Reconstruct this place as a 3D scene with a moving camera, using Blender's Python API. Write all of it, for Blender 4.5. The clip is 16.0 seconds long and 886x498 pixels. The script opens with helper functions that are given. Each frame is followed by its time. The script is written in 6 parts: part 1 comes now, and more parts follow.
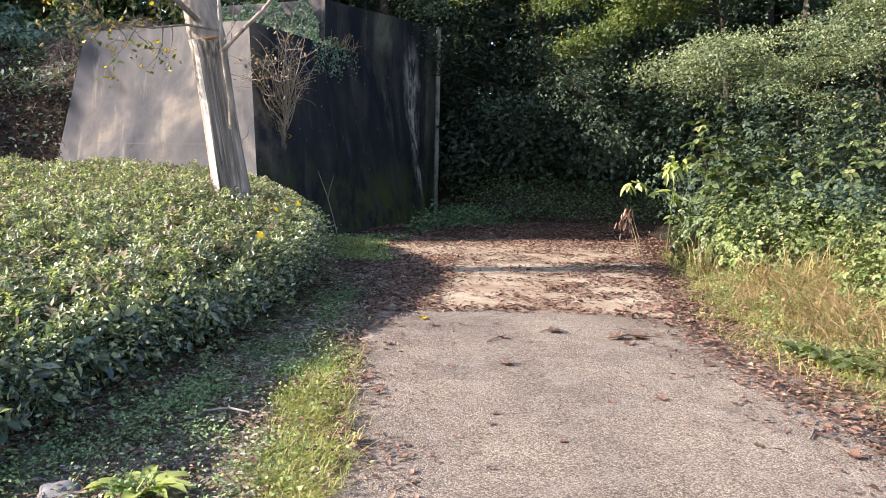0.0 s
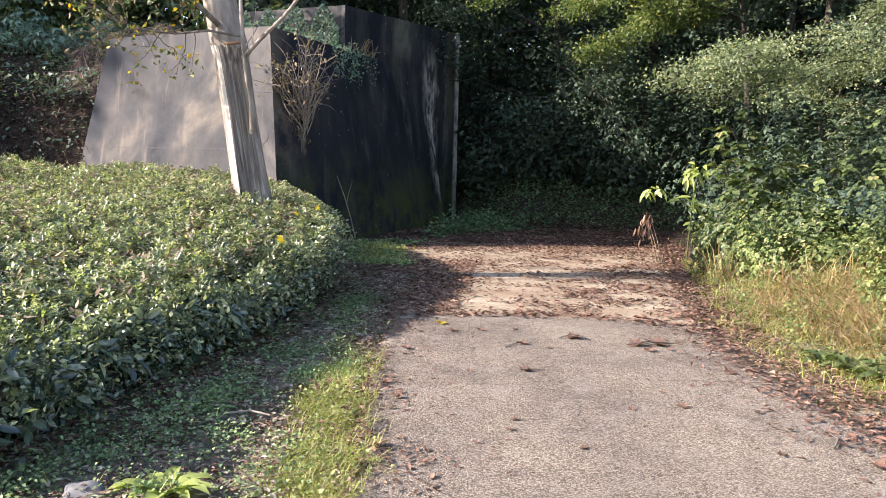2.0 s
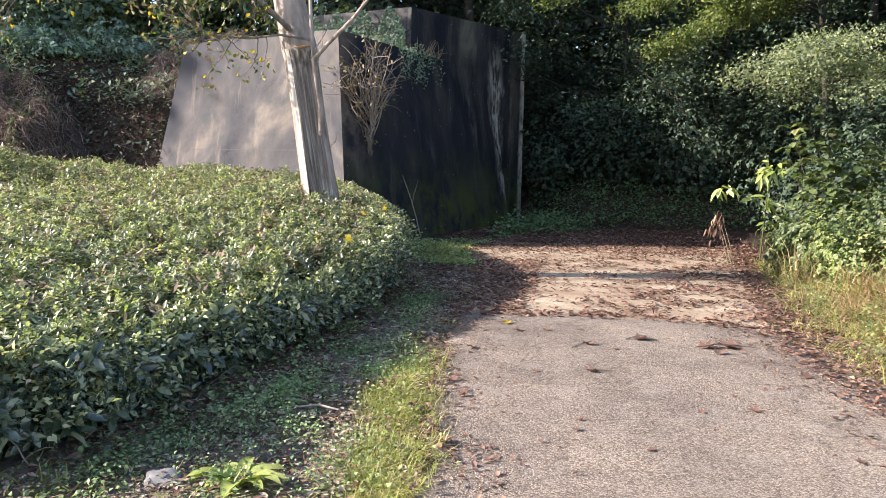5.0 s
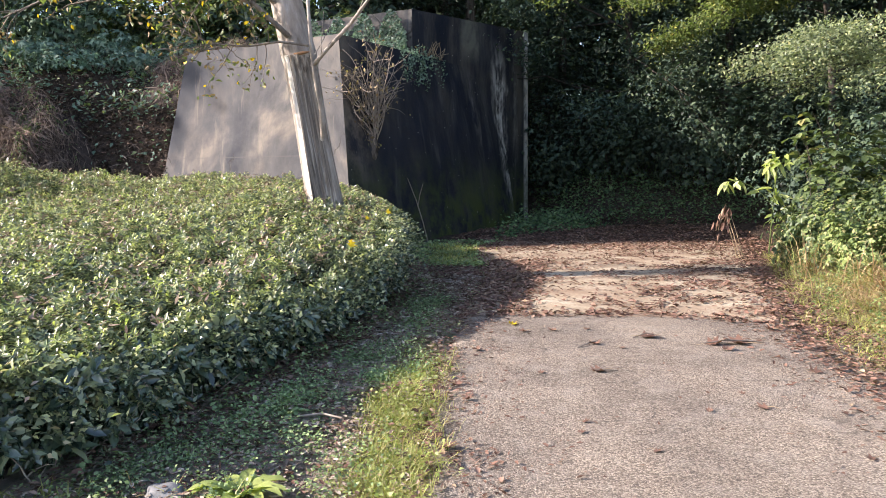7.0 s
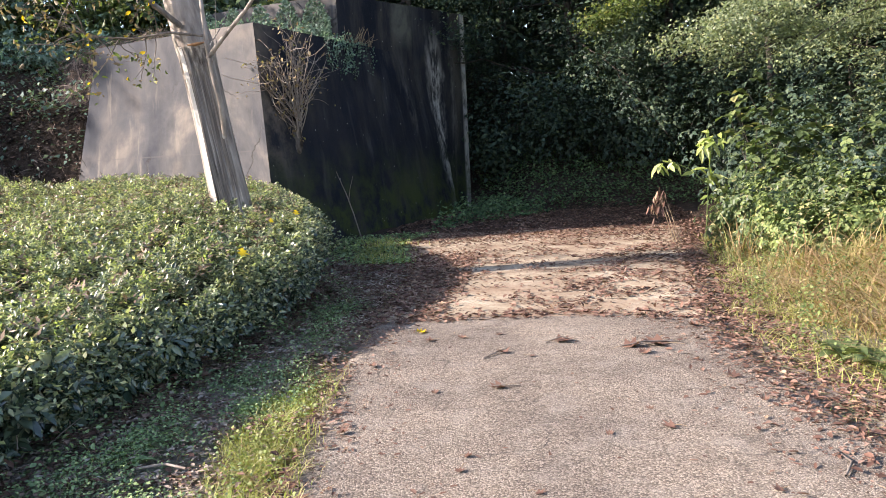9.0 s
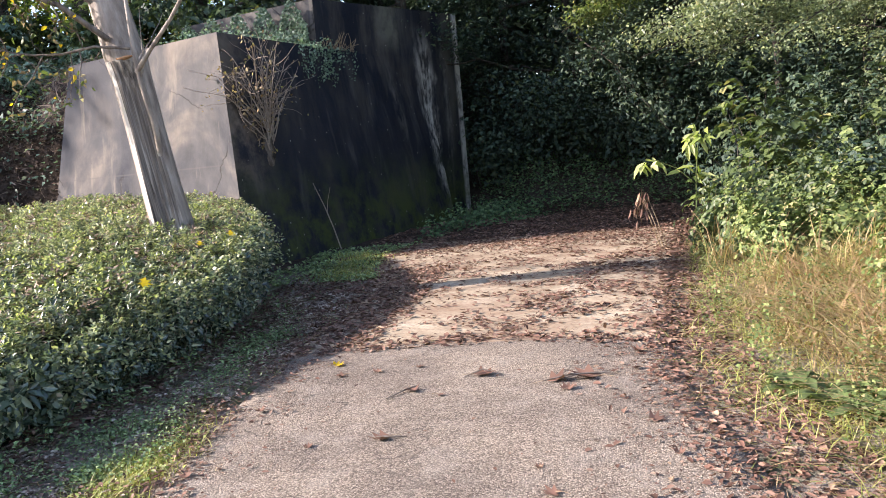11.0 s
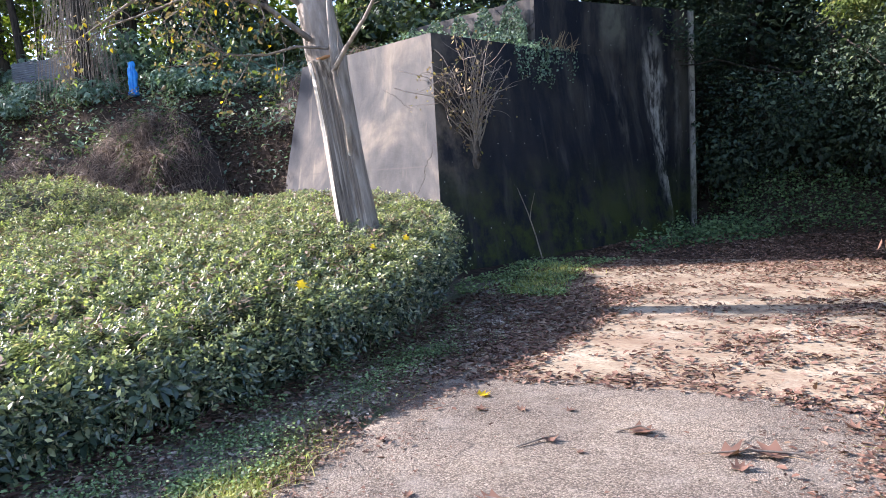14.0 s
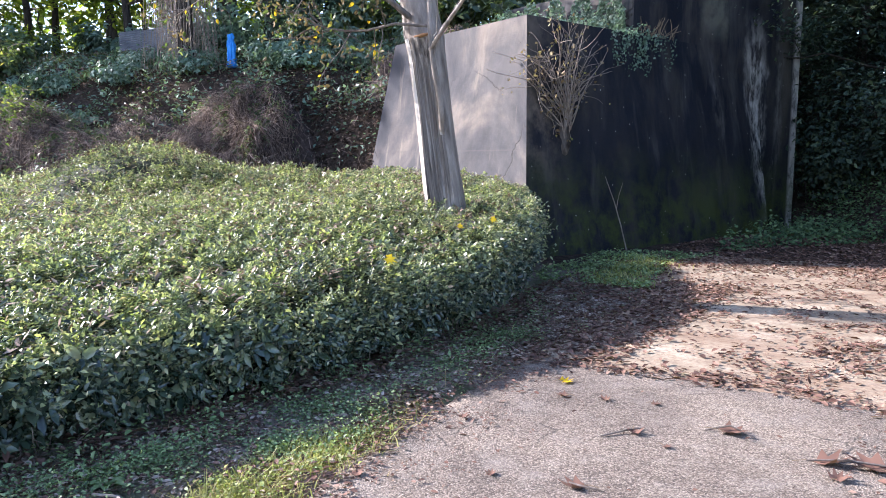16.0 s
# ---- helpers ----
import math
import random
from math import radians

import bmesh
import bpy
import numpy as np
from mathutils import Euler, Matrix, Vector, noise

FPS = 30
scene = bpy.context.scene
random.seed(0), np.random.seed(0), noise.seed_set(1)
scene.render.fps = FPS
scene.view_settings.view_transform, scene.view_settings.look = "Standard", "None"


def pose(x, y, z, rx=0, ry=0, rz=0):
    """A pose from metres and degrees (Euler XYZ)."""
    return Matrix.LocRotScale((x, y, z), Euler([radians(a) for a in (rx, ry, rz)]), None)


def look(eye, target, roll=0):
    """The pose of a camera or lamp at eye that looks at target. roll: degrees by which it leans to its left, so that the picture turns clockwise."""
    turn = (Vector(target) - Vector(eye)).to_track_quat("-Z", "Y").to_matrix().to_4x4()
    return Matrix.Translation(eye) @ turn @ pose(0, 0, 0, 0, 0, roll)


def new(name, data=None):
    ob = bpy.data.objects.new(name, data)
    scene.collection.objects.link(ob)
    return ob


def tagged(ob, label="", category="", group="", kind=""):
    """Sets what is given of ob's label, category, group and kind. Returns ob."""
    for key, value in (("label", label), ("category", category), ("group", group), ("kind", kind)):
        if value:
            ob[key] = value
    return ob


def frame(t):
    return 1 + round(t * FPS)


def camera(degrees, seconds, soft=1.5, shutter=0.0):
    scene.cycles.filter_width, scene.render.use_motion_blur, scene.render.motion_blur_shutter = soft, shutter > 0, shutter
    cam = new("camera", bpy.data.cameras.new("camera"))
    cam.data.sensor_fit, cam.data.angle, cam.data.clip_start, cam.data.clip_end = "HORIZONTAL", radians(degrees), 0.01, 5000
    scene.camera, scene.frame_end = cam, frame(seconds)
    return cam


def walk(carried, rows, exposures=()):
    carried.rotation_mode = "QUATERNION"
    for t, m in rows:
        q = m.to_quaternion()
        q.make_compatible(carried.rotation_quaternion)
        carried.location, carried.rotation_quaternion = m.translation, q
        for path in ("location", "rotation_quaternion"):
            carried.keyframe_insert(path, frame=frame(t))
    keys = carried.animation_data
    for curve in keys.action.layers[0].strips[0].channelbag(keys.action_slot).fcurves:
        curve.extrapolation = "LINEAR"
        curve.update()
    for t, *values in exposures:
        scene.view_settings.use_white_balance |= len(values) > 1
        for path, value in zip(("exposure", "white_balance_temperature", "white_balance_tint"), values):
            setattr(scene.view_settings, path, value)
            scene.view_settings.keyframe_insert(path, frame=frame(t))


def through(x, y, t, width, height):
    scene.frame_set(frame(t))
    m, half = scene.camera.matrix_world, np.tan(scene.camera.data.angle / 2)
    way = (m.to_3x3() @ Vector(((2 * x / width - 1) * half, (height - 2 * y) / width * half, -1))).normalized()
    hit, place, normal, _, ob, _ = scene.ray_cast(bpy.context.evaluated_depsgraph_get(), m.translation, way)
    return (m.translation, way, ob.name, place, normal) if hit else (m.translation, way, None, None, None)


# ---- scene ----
cam = camera(61.0, 16.0, 0.9)
PATH = [
    (0, (0.267, -0.602, 1.485), (0.122, 1.38, 1.259), 1.2),
    (0.5, (0.255, -0.612, 1.485), (0.104, 1.37, 1.267), 1.3),
    (1, (0.251, -0.619, 1.49), (0.088, 1.363, 1.276), 1.3),
    (1.5, (0.25, -0.614, 1.487), (0.073, 1.367, 1.276), 1.4),
    (2, (0.245, -0.61, 1.483), (0.055, 1.369, 1.27), 1.4),
    (2.5, (0.242, -0.609, 1.479), (0.035, 1.368, 1.26), 1.5),
    (3, (0.238, -0.616, 1.475), (0.009, 1.358, 1.25), 1.6),
    (3.5, (0.245, -0.623, 1.474), (-0.018, 1.347, 1.247), 1.5),
    (4, (0.246, -0.639, 1.479), (-0.051, 1.326, 1.255), 1.3),
    (4.5, (0.247, -0.639, 1.485), (-0.085, 1.321, 1.264), 1.2),
    (5, (0.237, -0.638, 1.477), (-0.122, 1.317, 1.261), 1.1),
    (5.2, (0.236, -0.642, 1.482), (-0.133, 1.312, 1.264), 1.0),
    (7.3, (0.332, -0.559, 1.502), (-0.044, 1.394, 1.287), -1.0),
    (7.5, (0.399, -0.493, 1.536), (0.04, 1.463, 1.317), -1.1),
    (8, (0.542, -0.381, 1.523), (0.23, 1.581, 1.294), -1.6),
    (8.5, (0.653, -0.145, 1.508), (0.367, 1.819, 1.263), -2.1),
    (9, (0.742, 0.089, 1.558), (0.451, 2.052, 1.304), -2.9),
    (9.5, (0.969, 0.307, 1.555), (0.628, 2.262, 1.313), -4.2),
    (9.7, (1.076, 0.391, 1.574), (0.729, 2.346, 1.34), -4.6),
    (11.8, (1.842, 1.193, 1.566), (1.383, 3.124, 1.324), -5.9),
    (12, (1.891, 1.26, 1.583), (1.366, 3.176, 1.354), -5.8),
    (12.5, (1.855, 1.404, 1.59), (1.177, 3.275, 1.393), -4.6),
    (13, (1.804, 1.557, 1.59), (1.015, 3.385, 1.405), -3.6),
    (13.5, (1.868, 1.684, 1.588), (0.996, 3.474, 1.401), -3.1),
    (14, (1.878, 1.717, 1.578), (0.924, 3.464, 1.385), -2.9),
    (14.5, (1.865, 1.718, 1.576), (0.829, 3.416, 1.375), -2.9),
    (15, (1.883, 1.725, 1.576), (0.766, 3.372, 1.371), -2.3),
    (15.5, (1.889, 1.755, 1.549), (0.689, 3.342, 1.344), -0.6),
    (16, (1.779, 1.665, 1.556), (0.656, 3.304, 1.325), 0.1),
]
walk(cam, [(t, look(eye, target, roll)) for t, eye, target, roll in PATH],
     [(0, 1.44, 6500, 19), (9, 1.43, 6500, 20), (12.5, 1.45, 6250, 22), (14.5, 1.56, 5900, 22), (16, 1.56, 5780, 23)])
# ---- world and sun ----
SUN_TO = Vector((-0.963, -0.27, 0.0)).normalized() * math.cos(radians(26.5)) + Vector((0, 0, math.sin(radians(26.5))))
world = bpy.data.worlds.new("sky")
scene.world = world
world.use_nodes = True
wn = world.node_tree
sky = wn.nodes.new("ShaderNodeTexSky")
sky.sky_type = "NISHITA"
sky.sun_disc = False
sky.sun_elevation = radians(26.5)
sky.sun_rotation = math.atan2(SUN_TO.x, SUN_TO.y)
wn.links.new(sky.outputs[0], wn.nodes["Background"].inputs[0])
wn.nodes["Background"].inputs[1].default_value = 0.15
sun_data = bpy.data.lights.new("sun", "SUN")
sun_data.energy = 5.0
sun_data.angle = radians(0.55)
sun_data.color = (1.0, 0.93, 0.82)
sun = new("sun", sun_data)
sun.matrix_world = look(SUN_TO * 50, (0, 0, 0))

# ---- materials ----
rng = np.random.default_rng(7)


class Mat:
    """A small helper round a node material."""

    def __init__(self, name, rough=0.8, spec=0.3):
        self.m = bpy.data.materials.new(name)
        self.m.use_nodes = True
        self.t = self.m.node_tree
        self.b = self.t.nodes["Principled BSDF"]
        self.out = self.t.nodes["Material Output"]
        self.b.inputs["Roughness"].default_value = rough
        self.b.inputs["Specular IOR Level"].default_value = spec
        self.co = self.t.nodes.new("ShaderNodeTexCoord").outputs["Object"]

    def node(self, kind, **inputs):
        n = self.t.nodes.new(kind)
        for k, v in inputs.items():
            self.set(n, k.replace("_", " "), v)
        return n

    def set(self, n, k, v):
        sock = n.inputs[int(k[1:])] if k[0] == "i" and k[1:].isdigit() else n.inputs[k]
        if isinstance(v, bpy.types.NodeSocket):
            self.t.links.new(v, sock)
        else:
            sock.default_value = v

    def scaled(self, sx, sy, sz):
        n = self.node("ShaderNodeMapping", Vector=self.co)
        n.inputs["Scale"].default_value = (sx, sy, sz)
        return n.outputs[0]

    def noise(self, scale, detail=5, rough=0.6, co=None, dist=0.0):
        return self.node("ShaderNodeTexNoise", Vector=co or self.co, Scale=scale, Detail=detail, Roughness=rough, Distortion=dist).outputs["Fac"]

    def voronoi(self, scale, feature="F1", co=None, out="Distance"):
        n = self.node("ShaderNodeTexVoronoi", Vector=co or self.co, Scale=scale)
        n.feature = feature
        return n.outputs[out]

    def ramp(self, fac, stops, interp="LINEAR"):
        n = self.node("ShaderNodeValToRGB", Fac=fac)
        r = n.color_ramp
        r.interpolation = interp
        while len(r.elements) < len(stops):
            r.elements.new(0.5)
        for e, (p, c) in zip(r.elements, stops):
            e.position = p
            e.color = (*((c, c, c) if isinstance(c, (int, float)) else c), 1)
        return n.outputs[0]

    def mix(self, fac, a, b, kind="MIX"):
        n = self.t.nodes.new("ShaderNodeMix")
        n.data_type = "RGBA"
        n.blend_type = kind
        for s, v in ((n.inputs[0], fac), (n.inputs[6], a), (n.inputs[7], b)):
            if isinstance(v, bpy.types.NodeSocket):
                self.t.links.new(v, s)
            else:
                s.default_value = v if isinstance(v, (int, float)) else (*v, 1)
        return n.outputs[2]

    def math(self, op, a, b=0.0):
        n = self.t.nodes.new("ShaderNodeMath")
        free = {"ADD_FREE": "ADD", "MUL_FREE": "MULTIPLY"}
        n.operation = free.get(op, op)
        n.use_clamp = op in ("MULTIPLY", "ADD")
        self.set(n, "i0", a)
        self.set(n, "i1", b)
        return n.outputs[0]

    def warp(self, amount, scale):
        """Coordinates pushed about by a noise."""
        n = self.node("ShaderNodeTexNoise", Vector=self.co, Scale=scale, Detail=7)
        s = self.t.nodes.new("ShaderNodeVectorMath")
        s.operation = "SCALE"
        self.t.links.new(n.outputs["Color"], s.inputs[0])
        s.inputs["Scale"].default_value = amount
        return self.node("ShaderNodeVectorMath", i0=self.co, i1=s.outputs[0]).outputs[0]

    def axis(self, k):
        return self.node("ShaderNodeSeparateXYZ", Vector=self.co).outputs[k]

    def random(self):
        return self.t.nodes.new("ShaderNodeNewGeometry").outputs["Random Per Island"]

    def color(self, v):
        self.set(self.b, "Base Color", v if isinstance(v, bpy.types.NodeSocket) else (*v, 1))

    def bump(self, h, strength=0.4, dist=0.01):
        n = self.node("ShaderNodeBump", Height=h, Strength=strength, Distance=dist)
        self.t.links.new(n.outputs[0], self.b.inputs["Normal"])

    def rough(self, v):
        self.set(self.b, "Roughness", v)


def leaf_material(name, stops, gloss=0.45, through=0.35, spec=0.35, big=0.6):
    """Leaves: colour by leaf and by patch, with some light passing through."""
    k = Mat(name, gloss, spec)
    c = k.ramp(k.random(), stops)
    patch = k.ramp(k.noise(big, 3), [(0.3, 0.65), (0.7, 1.15)])
    c = k.mix(1.0, c, patch, "MULTIPLY")
    k.color(c)
    tr = k.node("ShaderNodeBsdfTranslucent", Color=k.mix(1.0, c, (1.0, 1.12, 0.62), "MULTIPLY"))
    mx = k.t.nodes.new("ShaderNodeMixShader")
    mx.inputs[0].default_value = through
    k.t.links.new(k.b.outputs[0], mx.inputs[1])
    k.t.links.new(tr.outputs[0], mx.inputs[2])
    k.t.links.new(mx.outputs[0], k.out.inputs[0])
    return k.m


def asphalt_material():
    k = Mat("worn_asphalt", 0.85, 0.3)
    pebble = k.warp(0.018, 55)
    stones = k.voronoi(105, out="Color", co=pebble)
    grey = k.node("ShaderNodeSeparateColor", Color=stones).outputs[0]
    c = k.ramp(grey, [(0.0, (0.15, 0.120, 0.096)), (0.4, (0.34, 0.282, 0.226)), (0.8, (0.46, 0.388, 0.316)), (1.0, (0.58, 0.50, 0.415))])
    gaps = k.ramp(k.voronoi(105, co=pebble), [(0.38, 0.0), (0.75, 0.7)])
    c = k.mix(gaps, c, (0.070, 0.056, 0.045))
    c = k.mix(1.0, c, k.ramp(k.noise(0.9, 5), [(0.32, (0.66, 0.64, 0.63)), (0.62, (1.12, 1.09, 1.04))]), "MULTIPLY")
    c = k.mix(k.ramp(k.noise(3.2, 6, 0.7), [(0.50, 0.0), (0.75, 0.45)]), c, (0.44, 0.39, 0.33))
    worn = k.ramp(k.noise(9.0, 7, 0.75), [(0.52, 0.0), (0.66, 0.75)])
    c = k.mix(k.math("MULTIPLY", worn, k.ramp(k.noise(0.6, 3), [(0.45, 0.0), (0.6, 1.0)])), c, (0.075, 0.062, 0.052))
    edge = k.voronoi(1.35, "DISTANCE_TO_EDGE", co=k.warp(0.35, 2.5))
    crack = k.math("MULTIPLY", k.ramp(edge, [(0.0, 1.0), (0.013, 0.0)]), k.ramp(k.noise(0.7, 2), [(0.48, 0.0), (0.60, 0.75)]))
    fine = k.voronoi(4.2, "DISTANCE_TO_EDGE", co=k.warp(0.5, 4.0))
    crack = k.math("ADD", crack, k.math("MULTIPLY", k.ramp(fine, [(0.0, 0.8), (0.016, 0.0)]), k.ramp(k.noise(1.1, 3), [(0.54, 0.0), (0.62, 0.8)])))
    c = k.mix(crack, c, (0.045, 0.040, 0.035))
    k.color(c)
    h = k.math("SUBTRACT", k.ramp(k.voronoi(105, co=pebble), [(0.0, 1.0), (0.6, 0.0)]), crack)
    k.bump(h, 1.0, 0.011)
    return k.m


def slab_material():
    k = Mat("pale_concrete_road", 0.9, 0.25)
    c = k.ramp(k.noise(1.6, 6, 0.65), [(0.3, (0.25, 0.19, 0.13)), (0.5, (0.40, 0.325, 0.225)), (0.7, (0.55, 0.475, 0.36))])
    c = k.mix(k.ramp(k.noise(26, 5, 0.7), [(0.47, 0.0), (0.62, 0.65)]), c, (0.22, 0.145, 0.095))
    c = k.mix(k.ramp(k.noise(0.8, 6, 0.65, co=k.scaled(0.6, 1.4, 1)), [(0.46, 0.0), (0.60, 0.65)]), c, (0.24, 0.155, 0.10))
    c = k.mix(k.ramp(k.noise(1.1, 5, co=k.scaled(1, 1, 3)), [(0.66, 0.0), (0.74, 0.6)]), c, (0.16, 0.18, 0.05))
    k.color(c)
    wave = k.t.nodes.new("ShaderNodeTexWave")
    k.set(wave, "Vector", k.scaled(1, 1, 1))
    k.set(wave, "Scale", 5.0)
    k.set(wave, "Distortion", 1.2)
    wave.bands_direction = "Y"
    k.bump(k.math("ADD", k.math("MULTIPLY", wave.outputs["Fac"], 0.5), k.noise(60, 4)), 0.5, 0.008)
    return k.m


def soil_material():
    k = Mat("leafy_soil", 0.95, 0.1)
    c = k.ramp(k.noise(7, 8, 0.7), [(0.25, (0.15, 0.125, 0.105)), (0.5, (0.32, 0.265, 0.222)), (0.72, (0.50, 0.42, 0.35))])
    # darker soil past about y 12: the bank's shade put into the colour
    shaded_soil = k.ramp(k.noise(9, 8, 0.75), [(0.3, (0.022, 0.016, 0.012)), (0.55, (0.075, 0.054, 0.041)), (0.75, (0.17, 0.122, 0.092))])
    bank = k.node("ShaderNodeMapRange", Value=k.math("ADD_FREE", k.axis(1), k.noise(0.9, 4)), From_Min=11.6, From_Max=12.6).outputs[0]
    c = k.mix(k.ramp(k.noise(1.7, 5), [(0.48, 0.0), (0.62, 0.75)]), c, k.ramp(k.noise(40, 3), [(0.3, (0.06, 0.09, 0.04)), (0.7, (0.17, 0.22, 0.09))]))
    c = k.mix(bank, c, shaded_soil)
    k.color(c)
    k.bump(k.noise(28, 8, 0.75), 1.0, 0.05)
    return k.m


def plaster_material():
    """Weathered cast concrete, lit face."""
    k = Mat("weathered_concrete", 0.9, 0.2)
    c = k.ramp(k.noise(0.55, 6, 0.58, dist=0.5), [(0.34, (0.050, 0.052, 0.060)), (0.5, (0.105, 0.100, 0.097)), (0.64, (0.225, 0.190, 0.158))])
    c = k.mix(1.0, c, k.ramp(k.noise(3.4, 7, 0.7, co=k.scaled(1.3, 1.3, 0.5)), [(0.3, 0.80), (0.62, 1.05)]), "MULTIPLY")
    c = k.mix(k.ramp(k.noise(1.1, 6, 0.65), [(0.54, 0.0), (0.66, 0.5)]), c, (0.075, 0.075, 0.082))
    # tree shade put into the colour, greyer towards the outer end and the head
    outer_shade = k.node("ShaderNodeMapRange", Value=k.math("ADD_FREE", k.axis(0), k.math("MUL_FREE", k.noise(0.8, 6, 0.6), 4.0)), From_Min=-4.2, From_Max=-6.4).outputs[0]
    head = k.node("ShaderNodeMapRange", Value=k.math("ADD_FREE", k.axis(2), k.math("MUL_FREE", k.noise(1.1, 6, 0.6), 1.6)), From_Min=2.4, From_Max=4.2).outputs[0]
    c = k.mix(k.math("MULTIPLY", outer_shade, k.math("ADD", head, 0.35)), c, (0.058, 0.060, 0.068))
    run = k.noise(4.0, 5, 0.6, co=k.scaled(1, 1, 0.10))
    c = k.mix(k.ramp(run, [(0.58, 0.0), (0.72, 0.45)]), c, (0.30, 0.255, 0.20))
    lift = k.math("ABSOLUTE", k.math("SUBTRACT", k.axis(2), 1.75))
    c = k.mix(k.ramp(lift, [(0.0, 0.5), (0.02, 0.0)]), c, (0.11, 0.10, 0.095))
    line = k.voronoi(0.42, "DISTANCE_TO_EDGE", co=k.warp(0.6, 1.8))
    crack = k.math("MULTIPLY", k.ramp(line, [(0.0, 1.0), (0.006, 0.0)]), k.ramp(k.noise(0.8, 2), [(0.48, 0.0), (0.54, 0.9)]))
    c = k.mix(crack, c, (0.04, 0.036, 0.032))
    pits = k.ramp(k.voronoi(5.5), [(0.03, 1.0), (0.06, 0.0)])
    c = k.mix(k.math("MULTIPLY", pits, 0.6), c, (0.06, 0.055, 0.05))
    k.color(c)
    k.bump(k.math("SUBTRACT", k.noise(9, 8, 0.7), k.math("ADD", crack, pits)), 0.5, 0.02)
    return k.m


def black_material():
    """The same concrete, darkened for algae stain and for its sides' shade, with pale lime runs and moss."""
    k = Mat("stained_shaded_concrete", 0.75, 0.25)
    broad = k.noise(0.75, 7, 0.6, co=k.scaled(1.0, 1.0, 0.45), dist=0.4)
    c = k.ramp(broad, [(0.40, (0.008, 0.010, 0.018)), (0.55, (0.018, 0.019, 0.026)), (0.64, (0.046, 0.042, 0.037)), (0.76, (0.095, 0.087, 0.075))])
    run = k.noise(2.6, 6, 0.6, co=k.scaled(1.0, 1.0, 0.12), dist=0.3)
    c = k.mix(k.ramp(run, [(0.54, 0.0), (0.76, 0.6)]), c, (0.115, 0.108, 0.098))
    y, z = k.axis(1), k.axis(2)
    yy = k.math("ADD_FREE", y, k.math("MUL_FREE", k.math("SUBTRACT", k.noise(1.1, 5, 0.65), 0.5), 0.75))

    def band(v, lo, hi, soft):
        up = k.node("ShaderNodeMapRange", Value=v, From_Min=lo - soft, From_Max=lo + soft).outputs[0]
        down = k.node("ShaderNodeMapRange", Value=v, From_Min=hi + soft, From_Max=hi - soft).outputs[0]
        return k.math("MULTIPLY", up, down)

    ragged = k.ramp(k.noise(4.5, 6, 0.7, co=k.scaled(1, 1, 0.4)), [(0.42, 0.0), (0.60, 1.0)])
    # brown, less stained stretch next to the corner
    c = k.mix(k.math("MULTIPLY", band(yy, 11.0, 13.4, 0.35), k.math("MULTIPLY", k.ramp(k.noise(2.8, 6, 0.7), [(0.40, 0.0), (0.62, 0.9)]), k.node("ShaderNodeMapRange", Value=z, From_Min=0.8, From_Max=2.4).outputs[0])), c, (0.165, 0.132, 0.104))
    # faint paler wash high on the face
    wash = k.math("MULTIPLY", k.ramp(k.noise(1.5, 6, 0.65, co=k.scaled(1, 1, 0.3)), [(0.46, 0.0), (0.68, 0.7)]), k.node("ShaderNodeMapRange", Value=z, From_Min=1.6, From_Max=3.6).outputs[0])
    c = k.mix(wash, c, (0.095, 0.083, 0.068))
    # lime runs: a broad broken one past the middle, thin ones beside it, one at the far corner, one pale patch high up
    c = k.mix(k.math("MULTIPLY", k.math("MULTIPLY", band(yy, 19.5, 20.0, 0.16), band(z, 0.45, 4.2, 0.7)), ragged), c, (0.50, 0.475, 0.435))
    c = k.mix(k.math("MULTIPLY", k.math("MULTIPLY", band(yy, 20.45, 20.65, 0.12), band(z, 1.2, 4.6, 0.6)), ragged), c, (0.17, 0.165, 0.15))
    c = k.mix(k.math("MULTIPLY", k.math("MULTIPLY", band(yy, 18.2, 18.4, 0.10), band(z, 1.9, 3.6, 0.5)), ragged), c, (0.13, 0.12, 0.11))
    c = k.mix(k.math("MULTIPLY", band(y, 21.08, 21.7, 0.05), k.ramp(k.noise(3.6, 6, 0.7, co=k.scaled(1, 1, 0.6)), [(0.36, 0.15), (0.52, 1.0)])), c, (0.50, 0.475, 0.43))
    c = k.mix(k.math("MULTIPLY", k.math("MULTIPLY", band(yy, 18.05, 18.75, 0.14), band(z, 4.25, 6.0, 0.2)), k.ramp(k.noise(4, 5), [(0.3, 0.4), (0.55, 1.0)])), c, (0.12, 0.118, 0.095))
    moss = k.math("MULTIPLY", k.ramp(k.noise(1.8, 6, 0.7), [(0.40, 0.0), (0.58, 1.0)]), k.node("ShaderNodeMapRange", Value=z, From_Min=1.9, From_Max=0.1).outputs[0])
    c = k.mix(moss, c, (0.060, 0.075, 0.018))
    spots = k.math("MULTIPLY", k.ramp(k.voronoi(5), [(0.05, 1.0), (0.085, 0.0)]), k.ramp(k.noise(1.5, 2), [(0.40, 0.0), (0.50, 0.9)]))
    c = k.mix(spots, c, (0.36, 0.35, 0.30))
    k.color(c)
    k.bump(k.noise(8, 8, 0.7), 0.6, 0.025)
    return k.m


